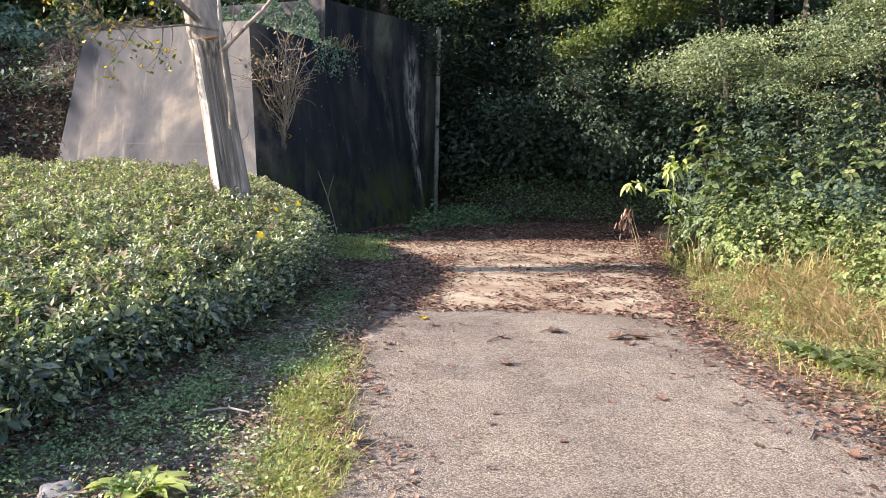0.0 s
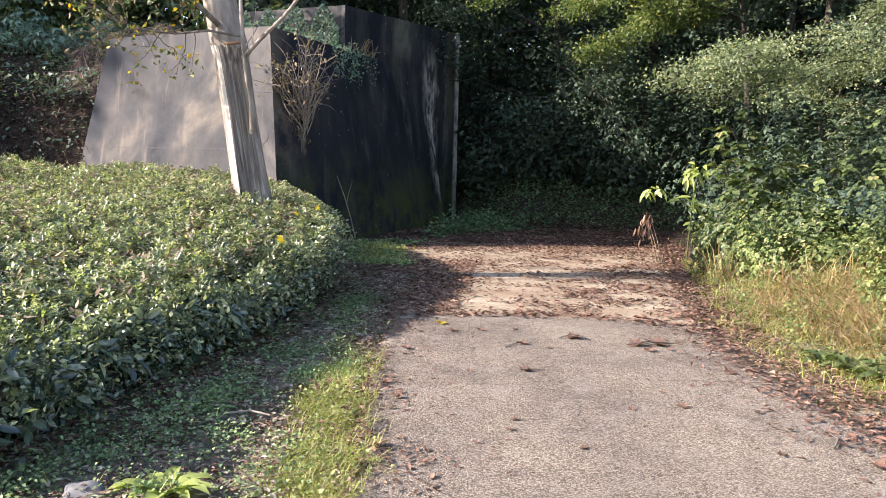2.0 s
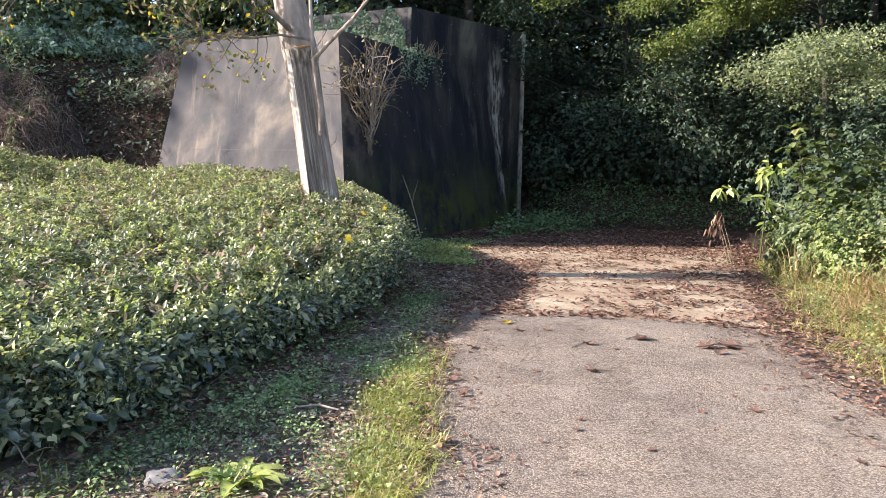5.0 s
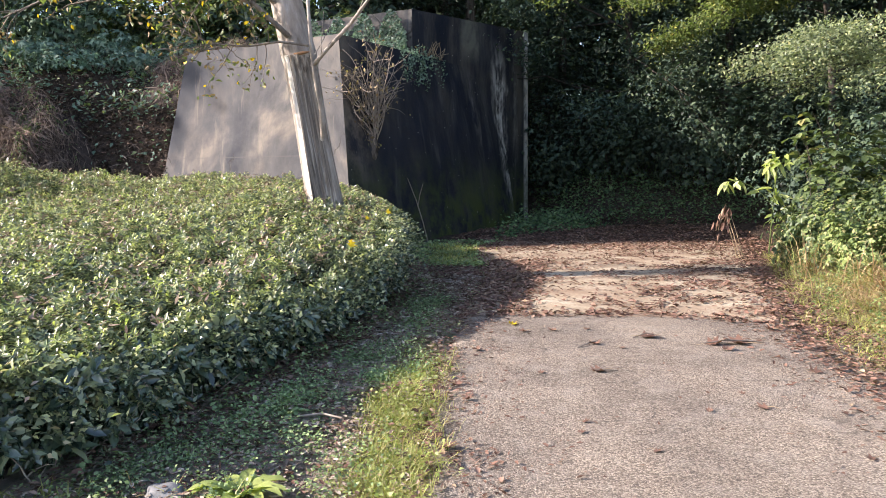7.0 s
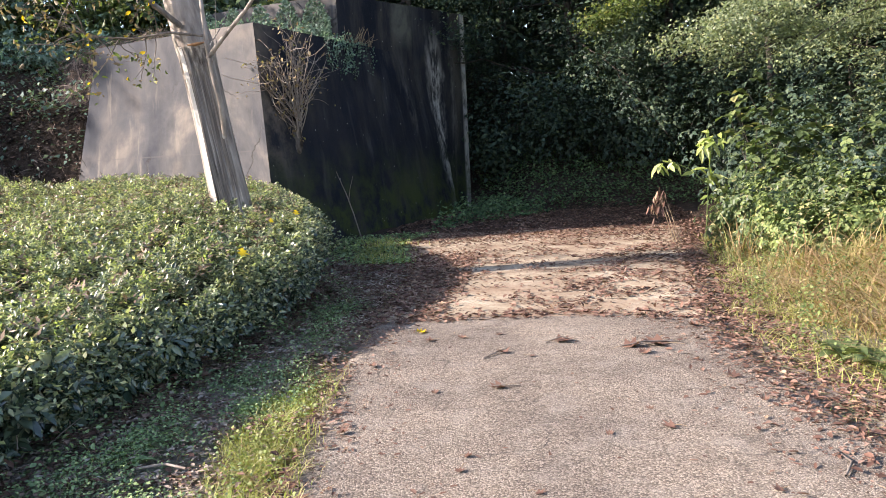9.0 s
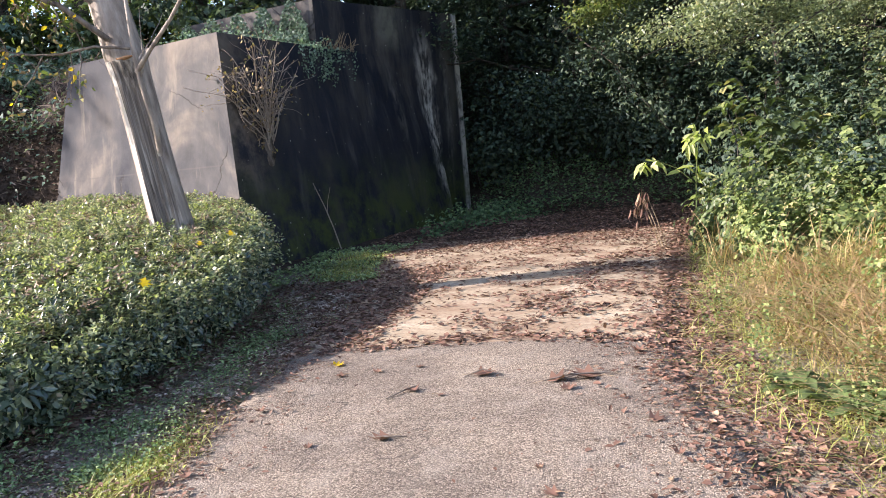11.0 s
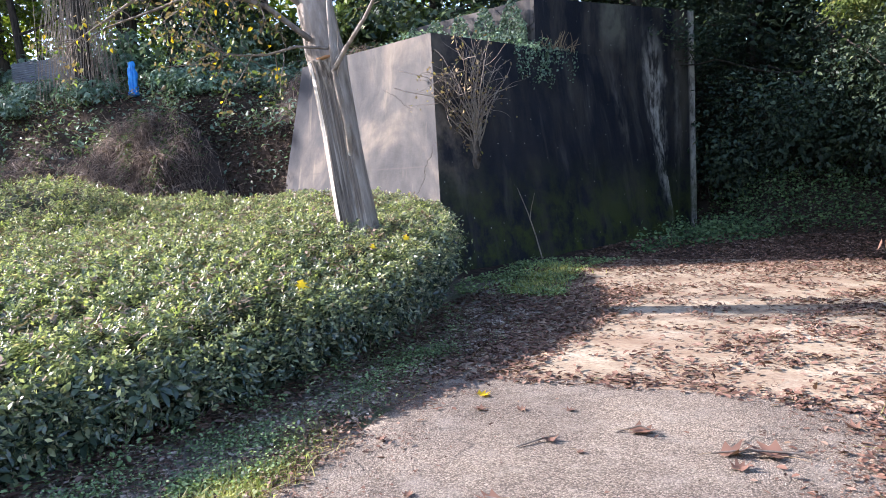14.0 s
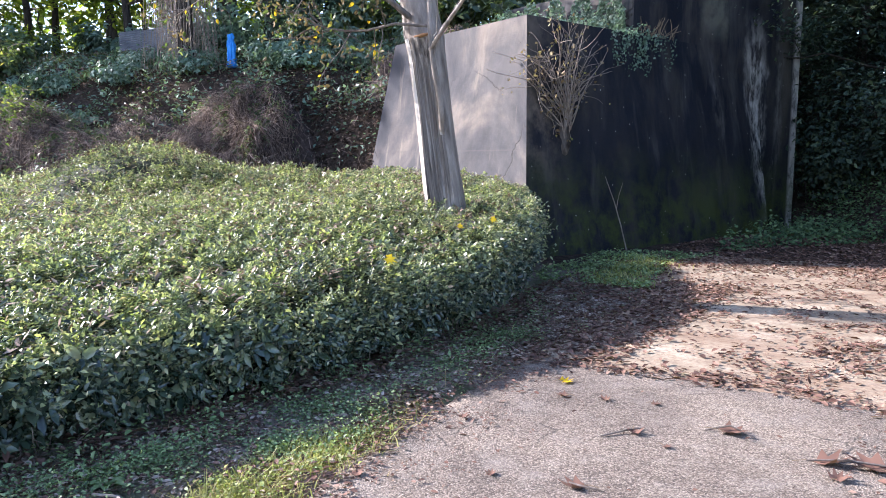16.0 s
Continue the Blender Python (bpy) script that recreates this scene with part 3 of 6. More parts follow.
def face_grid(c00, c10, c11, c01, nu, nv, rough_amp, seed):
    """A slightly uneven patch between four corners."""
    c = [np.array(p, float) for p in (c00, c10, c11, c01)]
    nrm = np.cross(c[1] - c[0], c[3] - c[0])
    nrm /= np.linalg.norm(nrm)
    u, v = np.meshgrid(np.linspace(0, 1, nu), np.linspace(0, 1, nv), indexing="ij")
    u, v = u[..., None], v[..., None]
    p = c[0] * (1 - u) * (1 - v) + c[1] * u * (1 - v) + c[2] * u * v + c[3] * (1 - u) * v
    L, H = np.linalg.norm(c[1] - c[0]), np.linalg.norm(c[3] - c[0])
    w = (wave_noise(u[..., 0] * L, v[..., 0] * H, 1.4, seed) + 0.4 * wave_noise(u[..., 0] * L, v[..., 0] * H, 0.35, seed + 1)) * rough_amp
    fade = np.minimum(1, 6 * np.minimum(np.minimum(u, 1 - u), np.minimum(v, 1 - v)))[..., 0]
    p = p + (w * fade)[..., None] * nrm
    a, b = np.meshgrid(np.arange(nu - 1), np.arange(nv - 1), indexing="ij")
    qq = np.stack([a * nv + b, (a + 1) * nv + b, (a + 1) * nv + b + 1, a * nv + b + 1], axis=-1).reshape(-1, 4)
    return p.reshape(-1, 3), qq


def prism_faces(base, top, z0, z1):
    """Sides and lid of a block with its own outline at foot and head."""
    k = len(base)
    zt = z1 if isinstance(z1, (list, tuple)) else [z1] * k
    out = []
    for a in range(k):
        b = (a + 1) % k
        out.append(((*base[a], z0), (*base[b], z0), (*top[b], zt[b]), (*top[a], zt[a])))
    return out, [(*p, z) for p, z in zip(top, zt)]


retaining_wall = tagged(new("retaining_wall"), "massive stained concrete retaining wall beside the lane", "wall", "", "structure")
sides, lid = prism_faces(WA_B, WA_T, -0.4, [3.97, 3.975, 3.97, 4.0, 4.0])
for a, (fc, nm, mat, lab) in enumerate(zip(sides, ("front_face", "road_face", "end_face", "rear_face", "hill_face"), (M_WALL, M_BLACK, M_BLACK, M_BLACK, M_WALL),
                                          ("sunlit weathered grey concrete face", "algae-covered concrete face, its shade also put into the dark colour", "", "", ""))):
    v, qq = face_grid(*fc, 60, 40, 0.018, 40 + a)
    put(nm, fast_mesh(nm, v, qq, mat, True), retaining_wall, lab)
lv = [lid[0], lid[1], lid[2], lid[3], lid[4]]
put("wall_top", mesh_from("wall_top", lv, [(0, 1, 2, 3, 4)], M_BLACK), retaining_wall)

# taller block behind, flush with the rear end of the lower one
upper_wall = tagged(new("upper_wall"), "tall blackened concrete block with pale corner", "wall", "", "structure")
WB = [(-3.65, 16.1), (-1.52, 21.3), (-5.2, 22.8), (-7.2, 17.2)]
sides, lid = prism_faces(WB, WB, -0.4, [5.0, 5.28, 5.3, 5.0])
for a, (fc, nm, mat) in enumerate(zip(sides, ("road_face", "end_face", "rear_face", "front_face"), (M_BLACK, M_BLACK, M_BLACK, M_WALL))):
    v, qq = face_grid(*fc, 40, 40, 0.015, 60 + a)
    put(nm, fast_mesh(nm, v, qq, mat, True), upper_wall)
put("wall_top", mesh_from("wall_top", lid, [(0, 1, 2, 3)], M_BLACK), upper_wall)


OUT = (0.957, -0.29, 0.0)


def wall_point(f, z):
    """A point on the lower block's road face: f along it, at height z."""
    t = (z + 0.4) / 4.35
    b, c = lerp(WA_B[1], WA_B[2], f), lerp(WA_T[1], WA_T[2], f)
    x, y = lerp(b, c, t)
    return (x + OUT[0] * 0.012, y + OUT[1] * 0.012, z)


# ---- hedge ----
hedge = tagged(new("hedge"), "broad clipped low evergreen hedge, glossy dark green leaves", "hedge")
ys = np.arange(-3.0, 12.3, 0.15)
us = np.concatenate([[0.0, 0.0], np.linspace(0, 1, 90) ** 1.6])
HX, HZ = np.zeros((len(ys), len(us))), np.zeros((len(ys), len(us)))
for a, y in enumerate(ys):
    e = hedge_edge(y) - 0.28
    far = -16.0 if y < 8.5 else float(np.interp(y, [8.5, 10.4, 11.3, 11.9, 12.3], [-14, -11, -9, -7.5, -5.5]))
    x = e + (min(far, e - 0.3) - e) * us
    HX[a] = x
    HZ[a] = hedge_top(x, y) - 0.17
    HX[a, 0] = e - 0.22
    HZ[a, 0] = -0.05
    HZ[a, 1] -= 0.2
    HZ[a, -1] = 0.2
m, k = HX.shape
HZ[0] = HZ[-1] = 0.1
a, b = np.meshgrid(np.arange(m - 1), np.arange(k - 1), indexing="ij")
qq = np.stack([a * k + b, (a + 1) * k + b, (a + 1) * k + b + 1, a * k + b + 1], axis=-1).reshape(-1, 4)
# near-black sheet under the leaves, put in as the hedge's inner shade
put("shaded_core", fast_mesh("shaded_core", np.stack([HX, np.repeat(ys[:, None], k, 1), HZ], axis=-1).reshape(-1, 3), qq, M_CORE, True), hedge, "dark sheet standing for the shade between the leaves")


def hedge_points(count, x0, x1, y0, y1):
    x, y = rng.uniform(x0, x1, count), rng.uniform(y0, y1, count)
    ok = (x < hedge_edge(y) + 0.02) & (y < hedge_back(x))
    ok &= (wave_noise(x, y * 1.5, 0.6, 85) < 0.42) | (rng.uniform(0, 1, count) < 0.22)
    return x[ok], y[ok]


def hedge_leaf_layer(name, x, y, size, per, plain, label):
    clump = 0.065 * wave_noise(x, y, 0.36, 33) + 0.035 * wave_noise(x, y, 0.16, 38)
    z = hedge_top(x, y) + clump - 0.17 * rng.uniform(0.0, 1.0, len(x)) ** 1.6 + 0.05
    axis = np.array([[-0.22, -0.12, 1.0]]) + rand_dirs(len(x)) * 0.55
    put(name, whorls(name, np.stack([x, y, z], axis=1), axis, L_HEDGE, size * rng.uniform(0.75, 1.25, len(x)), per, 1.0, 0.46, plain), hedge, label, "", "", "stuff")


x, y = hedge_points(31000, -6.5, -1.7, 1.4, 7.5)
hedge_leaf_layer("upper_leaves", x, y, 0.042, 6, False, "")
x, y = hedge_points(27000, -8.5, -1.7, 7.4, 12.4)
hedge_leaf_layer("upper_leaves", x, y, 0.040, 6, True, "")
x, y = hedge_points(17000, -16, -6.3, 3.0, 12.0)
hedge_leaf_layer("upper_leaves", x, y, 0.050, 5, True, "")
x, y = hedge_points(5500, -9, -3.9, -3.0, 2.4)
hedge_leaf_layer("upper_leaves", x, y, 0.065, 5, True, "")
# side facing the verge: leaves hang to the ground
ns = 8000
y = rng.uniform(1.2, 12.2, ns)
top = hedge_top(hedge_edge(y), y) + 0.02
h = rng.uniform(0.0, 1.0, ns) ** 0.7
z = h * top
keep = wave_noise(y, z * 1.6, 0.33, 34) + 0.35 * wave_noise(y, z, 0.12, 35) > -0.95 + 0.75 * (1 - h) ** 1.5
y, z, h = y[keep], z[keep], h[keep]
ns = len(y)
belly = 0.10 * np.sin(h * 3.1) + 0.13 * wave_noise(y, z * 2, 0.42, 31) + 0.08 * wave_noise(y, z, 1.5, 32) - 0.16 * (1 - h) ** 2
x = hedge_edge(y) + belly - 0.30 * rng.uniform(0, 1, ns) ** 1.3
p = np.stack([x, y, z], axis=1)
d = rand_dirs(ns, 0.7) + np.array([0.5, -0.15, -0.35])
n = rand_dirs(ns) * 0.95 + np.array([0.9, -0.3, 0.55])
L = np.where(y < 5.5, 0.062, 0.048) * rng.uniform(0.45, 1.3, ns) * np.where(rng.uniform(0, 1, ns) < 0.12, 1.7, 1.0)
tb = Tubes()
for _ in range(140):
    ty = rng.uniform(2.2, 11.8)
    tx = float(hedge_edge(ty)) - rng.uniform(0.02, 0.25)
    tb.add(curve_pts((tx, ty, 0.0), (rng.normal(0.15, 0.35), rng.normal(0, 0.4), 1), rng.uniform(0.2, 0.42), 5, 0.5), np.linspace(0.005, 0.002, 6), 4)
put("twig_mass", tb.mesh("twig_mass", M_TWIG), hedge, "bare grey twigs showing in the gaps", "", "", "stuff")
near = (y < 6) & (L > 0.045)
for lo, hi, count, size in ((1.3, 5.2, 2700, 0.088), (5.2, 12.1, 4600, 0.062)):
    wy = rng.uniform(lo, hi, count)
    wh = rng.uniform(0.05, 1.0, count) ** 0.8
    wz = wh * (hedge_top(hedge_edge(wy), wy) + 0.02)
    ok = wave_noise(wy, wz * 1.6, 0.33, 34) > -0.22
    wy, wh, wz = wy[ok], wh[ok], wz[ok]
    wx = hedge_edge(wy) + 0.12 * np.sin(wh * 3.1) + 0.11 * wave_noise(wy, wz * 2, 0.42, 31) - 0.16 * (1 - wh) ** 2 - rng.uniform(0.0, 0.2, len(wy))
    put("shoot_mass", whorls("shoot_mass", np.stack([wx, wy, wz], axis=1), np.array([[0.75, -0.3, 0.45]]) + rand_dirs(len(wy)) * 0.6, L_SHADELEAF, size * rng.uniform(0.6, 1.25, len(wy)), 5, 1.0, 0.44), hedge, "large dark glossy leaves on shoots facing the verge", "", "", "stuff")
# the shoulder between top and side is loose and lets the sun in
ks = 15000
sy = rng.uniform(2.3, 12.0, ks)
sx = hedge_edge(sy) + 0.16 * rng.standard_normal(ks) * (0.6 + 0.4 * wave_noise(sy, sy * 0.3, 0.4, 37)) + 0.02
sz = hedge_top(hedge_edge(sy), sy) + rng.uniform(-0.16, 0.10, ks) - 0.6 * np.maximum(0, sx - hedge_edge(sy))
LS = rng.uniform(0.025, 0.058, ks)
put("shoulder_leaves", leaves("shoulder_leaves", np.stack([sx, sy, sz], axis=1), rand_dirs(ks, 0.6) + np.array([0.3, -0.2, 0.25]), rand_dirs(ks) * 0.9 + np.array([-0.3, -0.4, 0.7]), LS, LS * 0.5, L_HEDGE, 0.18, 0.15, True), hedge, "loose leaves along the rounded shoulder", "", "", "stuff")
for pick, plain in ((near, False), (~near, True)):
    put("side_leaves", leaves("side_leaves", p[pick], d[pick], n[pick], L[pick], L[pick] * 0.5, L_SHADELEAF, 0.18, 0.15, plain), hedge, "larger dark leaves hanging to the verge", "", "", "stuff")
x, y = hedge_points(2600, -11, -1.7, 2.0, 12.3)
ok = wave_noise(x, y, 0.9, 36) > -0.1
x, y = x[ok], y[ok]
sx, sy, sz = np.repeat(x, 5), np.repeat(y, 5), np.repeat(hedge_top(x, y) + 0.03, 5) + np.tile(np.linspace(0, 0.085, 5), len(x)) * np.repeat(rng.uniform(0.3, 1.3, len(x)), 5)
L = 0.040 * rng.uniform(0.6, 1.3, len(sx))
put("young_growth", leaves("young_growth", np.stack([sx, sy, sz], axis=1), rand_dirs(len(sx), 0.3) + np.array([0, 0, 0.7]), rand_dirs(len(sx)) + np.array([-0.5, -0.2, 0.5]), L, L * 0.45, L_LIME), hedge, "young yellow-green shoots standing above the clipped top", "", "", "stuff")
# ---- scattering ----
def scatter(count, x0, x1, y0, y1, keep):
    x, y = rng.uniform(x0, x1, count), rng.uniform(y0, y1, count)
    ok = rng.uniform(0, 1, count) < keep(x, y)
    return x[ok], y[ok]


def on_ground(x, y, lift=0.0):
    road = (x > ROAD_L(y)) & (x < ROAD_R(y)) & (y < 14.6)
    u = (x - ROAD_L(y)) / (ROAD_R(y) - ROAD_L(y))
    return np.stack([x, y, np.where(road, 0.012 * (1 - (2 * u - 1) ** 2), ground_z(x, y)) + lift], axis=1)


# ---- the tree in the hedge ----
def tree_path(z):
    """Centre of the leaning trunk at height z."""
    return (np.interp(z, [0.6, 1.1, 2.0, 3.0, 3.5, 5.0, 7.0], [-3.17, -3.20, -3.35, -3.51, -3.63, -3.97, -4.2]), np.interp(z, [0.6, 3.0, 7.0], [8.98, 8.98, 9.3]))


def grooved_trunk(z0, z1, rings, sides, radius, part_of, proud):
    """The trunk's skin between two angles; a sunken strip of dead wood runs up its front."""
    zs = np.linspace(z0, z1, rings)
    front = math.atan2(-0.9, 0.42)
    angles = np.linspace(part_of[0], part_of[1], sides)
    v = []
    for z in zs:
        cx, cy = tree_path(z)
        r0 = np.interp(z, radius[0], radius[1])
        for t in angles:
            dip = -0.26 * math.exp(-(t / 0.5) ** 4) * (1 - smooth(2.55, 2.97, z))
            lip = 0.05 * math.exp(-((abs(t) - 0.85) / 0.22) ** 2) * (1 - smooth(2.9, 3.1, z))
            rib = 0.02 * math.sin(t * 17 + 2.2 * math.sin(z * 1.7)) * proud
            flare = 0.22 * math.exp(-(z - 0.75) / 0.28) * (1 + 0.35 * math.sin(t * 3 + 1))
            bulge = 0.03 * math.sin(z * 2.3 + t) + 0.07 * math.exp(-((z - 3.02) / 0.12) ** 2)
            r = r0 * (1 + dip + lip + rib + flare + bulge)
            a = front + t
            v.append((cx + r * math.cos(a), cy + r * math.sin(a), z))
    f = [(a * sides + b, a * sides + b + 1, (a + 1) * sides + b + 1, (a + 1) * sides + b) for a in range(rings - 1) for b in range(sides - 1)]
    return np.array(v), np.array(f)


TR = ([0.6, 1.2, 2.2, 2.9, 3.2, 5.0, 7.0], [0.235, 0.228, 0.215, 0.222, 0.222, 0.18, 0.11])
front_tree = tagged(new("tree"), "leaning pale-barked tree with a long bare wood scar, in the hedge", "tree")
v, f = grooved_trunk(0.6, 7.0, 70, 34, TR, (0.62, 2 * math.pi - 1.08), 0.4)
put("trunk", fast_mesh("trunk", v, f, M_TRUNK, True), front_tree)
v, f = grooved_trunk(0.6, 2.96, 50, 26, TR, (-0.72, 0.62), 1.6)
put("dead_wood_scar", fast_mesh("dead_wood_scar", v, f, M_WOUND, True), front_tree, "grey furrowed dead wood strip")
v, f = grooved_trunk(0.6, 2.96, 50, 10, TR, (-1.10, -0.70), 0.6)
put("bleached_lip", fast_mesh("bleached_lip", v, f, M_PALEWOOD, True), front_tree, "bleached pale wood edge")
v, f = grooved_trunk(2.94, 7.0, 40, 26, TR, (-1.10, 0.64), 0.4)
put("upper_trunk", fast_mesh("upper_trunk", v, f, M_TRUNK, True), front_tree)
tb = Tubes()
tb.add([(-3.56, 8.80, 2.99), (-3.47, 8.765, 2.97), (-3.36, 8.765, 2.985), (-3.28, 8.80, 3.0)], [0.008, 0.018, 0.016, 0.008], 9, 0.25)
put("cut_scar", tb.mesh("cut_scar", M_CUT), front_tree, "raw orange broken wood at the knot")

BOUGHS = [
    ("side_stem", [(-3.22, 8.95, 1.75), (-3.15, 8.84, 1.95), (-3.14, 8.78, 2.25), (-3.18, 8.70, 2.65), (-3.22, 8.70, 3.0), (-3.26, 8.74, 3.45), (-3.30, 8.8, 4.2), (-3.2, 8.9, 5.2)], [0.02, 0.034, 0.034, 0.031, 0.028, 0.024, 0.02, 0.012]),
    ("limb", [(-3.22, 8.70, 2.80), (-2.97, 8.60, 3.0), (-2.62, 8.5, 3.28), (-2.3, 8.4, 3.6), (-1.95, 8.3, 4.1)], [0.03, 0.026, 0.022, 0.018, 0.01]),
    ("limb", [(-3.25, 8.68, 3.06), (-3.6, 8.55, 3.10), (-4.0, 8.5, 3.05), (-4.35, 8.45, 3.08), (-4.65, 8.4, 3.16)], [0.018, 0.016, 0.013, 0.010, 0.006]),
    ("limb", [(-3.7, 8.9, 3.6), (-4.0, 8.7, 3.9), (-4.6, 8.5, 3.95), (-5.4, 8.3, 3.75), (-6.3, 8.2, 3.62)], [0.045, 0.036, 0.026, 0.018, 0.008]),
    ("limb", [(-3.8, 9.0, 4.2), (-4.6, 8.9, 4.5), (-5.6, 8.8, 4.35), (-6.8, 8.7, 3.9), (-7.6, 8.6, 3.6)], [0.06, 0.05, 0.035, 0.02, 0.01]),
    ("limb", [(-3.9, 9.1, 5.0), (-3.2, 8.7, 5.7), (-2.4, 8.2, 6.2)], [0.06, 0.04, 0.015]),
    ("limb", [(-3.55, 8.75, 3.2), (-3.85, 8.4, 3.55), (-4.2, 8.1, 3.72), (-4.7, 7.9, 3.7)], [0.035, 0.03, 0.02, 0.01]),
]
for nm, pts, rad in BOUGHS:
    tb = Tubes()
    tb.add(pts, rad, 8, 0.05)
    pts = np.array(pts)
    leafy = nm == "limb" and pts[-1][0] < -4
    tips = []
    for _ in range(17 if leafy else 6 if nm == "limb" else 3):
        u = rng.uniform(0.3, 1.0) * (len(pts) - 1)
        a = int(min(u, len(pts) - 2))
        st = pts[a] + (pts[a + 1] - pts[a]) * (u - a)
        d = (pts[a + 1] - pts[a]) / np.linalg.norm(pts[a + 1] - pts[a]) + rng.normal(0, 0.7, 3)
        tw = curve_pts(st, d, rng.uniform(0.3, 0.85), 6, 0.5)
        tb.add(tw, np.linspace(0.008, 0.0025, 7), 5)
        if leafy and st[0] < -3.6:
            for b in (2, 4):
                fork = curve_pts(tw[b], tw[b + 1] - tw[b] + rng.normal(0, 0.06, 3), rng.uniform(0.12, 0.35), 4, 0.5)
                tb.add(fork, np.linspace(0.004, 0.002, 5), 4)
                tips.append(fork[-1])
            tips += [tw[b] for b in (4, 6)]
    limb = put(nm, tb.mesh(nm, M_LIMB if leafy else M_TRUNK), front_tree)
    if not tips:
        continue
    p = np.repeat(np.array(tips), 4, 0) + rng.normal(0, 0.055, (len(tips) * 4, 3))
    pick = rng.uniform(0, 1, len(p))
    for mat, lo, hi, lab in ((L_BUD, 0, 0.45, "curled tan leaves"), (L_YELLOW, 0.45, 0.93, "yellowing leaves"), (L_GOLD, 0.93, 1.0, "bright yellow leaves")):
        pp = p[(pick >= lo) & (pick < hi)]
        L = rng.uniform(0.04, 0.085, len(pp))
        put("foliage", leaves("foliage", pp, rand_dirs(len(pp)) + np.array([0, 0, -0.6]), rand_dirs(len(pp)), L, L * 0.55, mat, 0.3, 0.35), limb, lab, "", "", "stuff")


# ---- shrub rooted in the wall, ivy and twig ----
wall_shrub = tagged(new("shrub"), "leafless thin-twigged shrub sprouting from the wall's crack", "shrub")
tb = Tubes()
root = np.array(wall_point(0.12, 2.1))
tb.add([root + (-0.05, 0, -0.5), root + (-0.02, -0.02, -0.40), root + (-0.01, 0.02, -0.22), root + (0.0, -0.03, -0.05), root + (0.05, -0.03, 0.15)], [0.02, 0.10, 0.075, 0.085, 0.045], 11, 0.25)
put("stump", tb.mesh("stump", M_STUMP), wall_shrub, "grey knotted stump")
shrub_tips = []
for a in range(26):
    tb = Tubes()
    d = np.array([rng.uniform(-0.1, 0.45), rng.uniform(-0.75, 0.55), rng.uniform(1.2, 1.9)]) if a < 19 else np.array([rng.uniform(-0.8, -0.3), rng.uniform(-0.9, -0.5), rng.uniform(0.8, 1.4)])
    stem = curve_pts(root + (0.08, -0.03 + rng.normal(0, 0.10), rng.uniform(-0.15, 0.25)), d, rng.uniform(0.7, 2.0), 8, 0.45)
    stem[:, 0] = np.maximum(stem[:, 0], [np.interp(pt[1], [12.3, 12.6, 12.9, 19.7], [-9.0, -4.25, -4.15, -2.1]) + 0.05 for pt in stem])
    tb.add(stem, np.linspace(0.013, 0.004, 9), 6)
    for _ in range(8):
        s = rng.integers(2, 8)
        tw = curve_pts(stem[s], stem[s] - stem[s - 1] + rng.normal(0, 0.18, 3), rng.uniform(0.25, 0.7), 5, 0.35)
        tb.add(tw, np.linspace(0.005, 0.0022, 6), 4)
        shrub_tips += [tw[-1], tw[3], tw[4]]
    put("stem", tb.mesh("stem", M_TWIG), wall_shrub)
st = np.array(shrub_tips)
st = np.concatenate([st[::3], st[-150:]])
st = st + rng.normal(0, 0.04, st.shape)
L = rng.uniform(0.035, 0.085, len(st))
put("foliage", leaves("foliage", st, rand_dirs(len(st)) + np.array([0, 0, -0.4]), rand_dirs(len(st)), L, L * 0.6, L_BUD, 0.3, 0.3), wall_shrub, "few small yellowish leaves", "", "", "stuff")

bare_twig = tagged(new("twig"), "thin bare forked twig rising at the wall's foot", "twig")
tb = Tubes()
tb.add([(-2.95, 14.25, 0.0), (-3.05, 14.2, 0.45), (-3.16, 14.15, 0.85), (-3.32, 14.1, 1.3)], [0.013, 0.011, 0.009, 0.004], 6)
tb.add([(-3.13, 14.16, 0.72), (-3.08, 14.12, 0.95), (-3.0, 14.1, 1.2)], [0.008, 0.006, 0.003], 6)
put("stem", tb.mesh("stem", M_TWIG), bare_twig)


def ivy(name, pts, normals, size, mat, label, hang=0.6):
    ob = tagged(new(name), label, "ivy", "", "stuff")
    k = len(pts)
    L = size * rng.uniform(0.6, 1.3, k)
    put("foliage", leaves("foliage", pts, rand_dirs(k, 0.6) + np.array([0, 0, -hang]), normals + rand_dirs(k) * 0.6, L, L * 0.8, mat), ob, "", "", "", "stuff")
    return ob


# curtain of ivy over the ledge
strand_pts = []
for _ in range(34):
    f0, length = rng.normal(0.45, 0.06), rng.uniform(0.15, 0.85)
    for h in np.arange(0, length, 0.028):
        strand_pts.append(np.array(wall_point(f0 + 0.006 * math.sin(h * 9 + f0 * 90), 4.0 - h)) + np.array(OUT) * rng.uniform(0.0, 0.10) + rng.normal(0, 0.02, 3))
pts = np.array(strand_pts)
ivy("ivy", pts, np.array([OUT]) + (0, 0, 0.3), 0.05, L_TEAL, "green ivy trailing over the wall's ledge")
k = 1500
a, b = rng.uniform(0, 1, k), rng.uniform(0, 1, k)
pts = np.stack([-4.3 + 1.2 * a - 1.6 * b, 13.2 + 3.3 * a + 0.6 * b, 3.95 + rng.uniform(0, 0.13, k) * (1 + np.sin(a * 17))], axis=1)
ivy("ivy", pts, np.array([[0, -0.2, 1.0]]), 0.055, L_TEAL, "ivy and weeds growing on top of the wall", -0.2)
k = 4200
a = rng.uniform(0, 1, k) ** 1.3
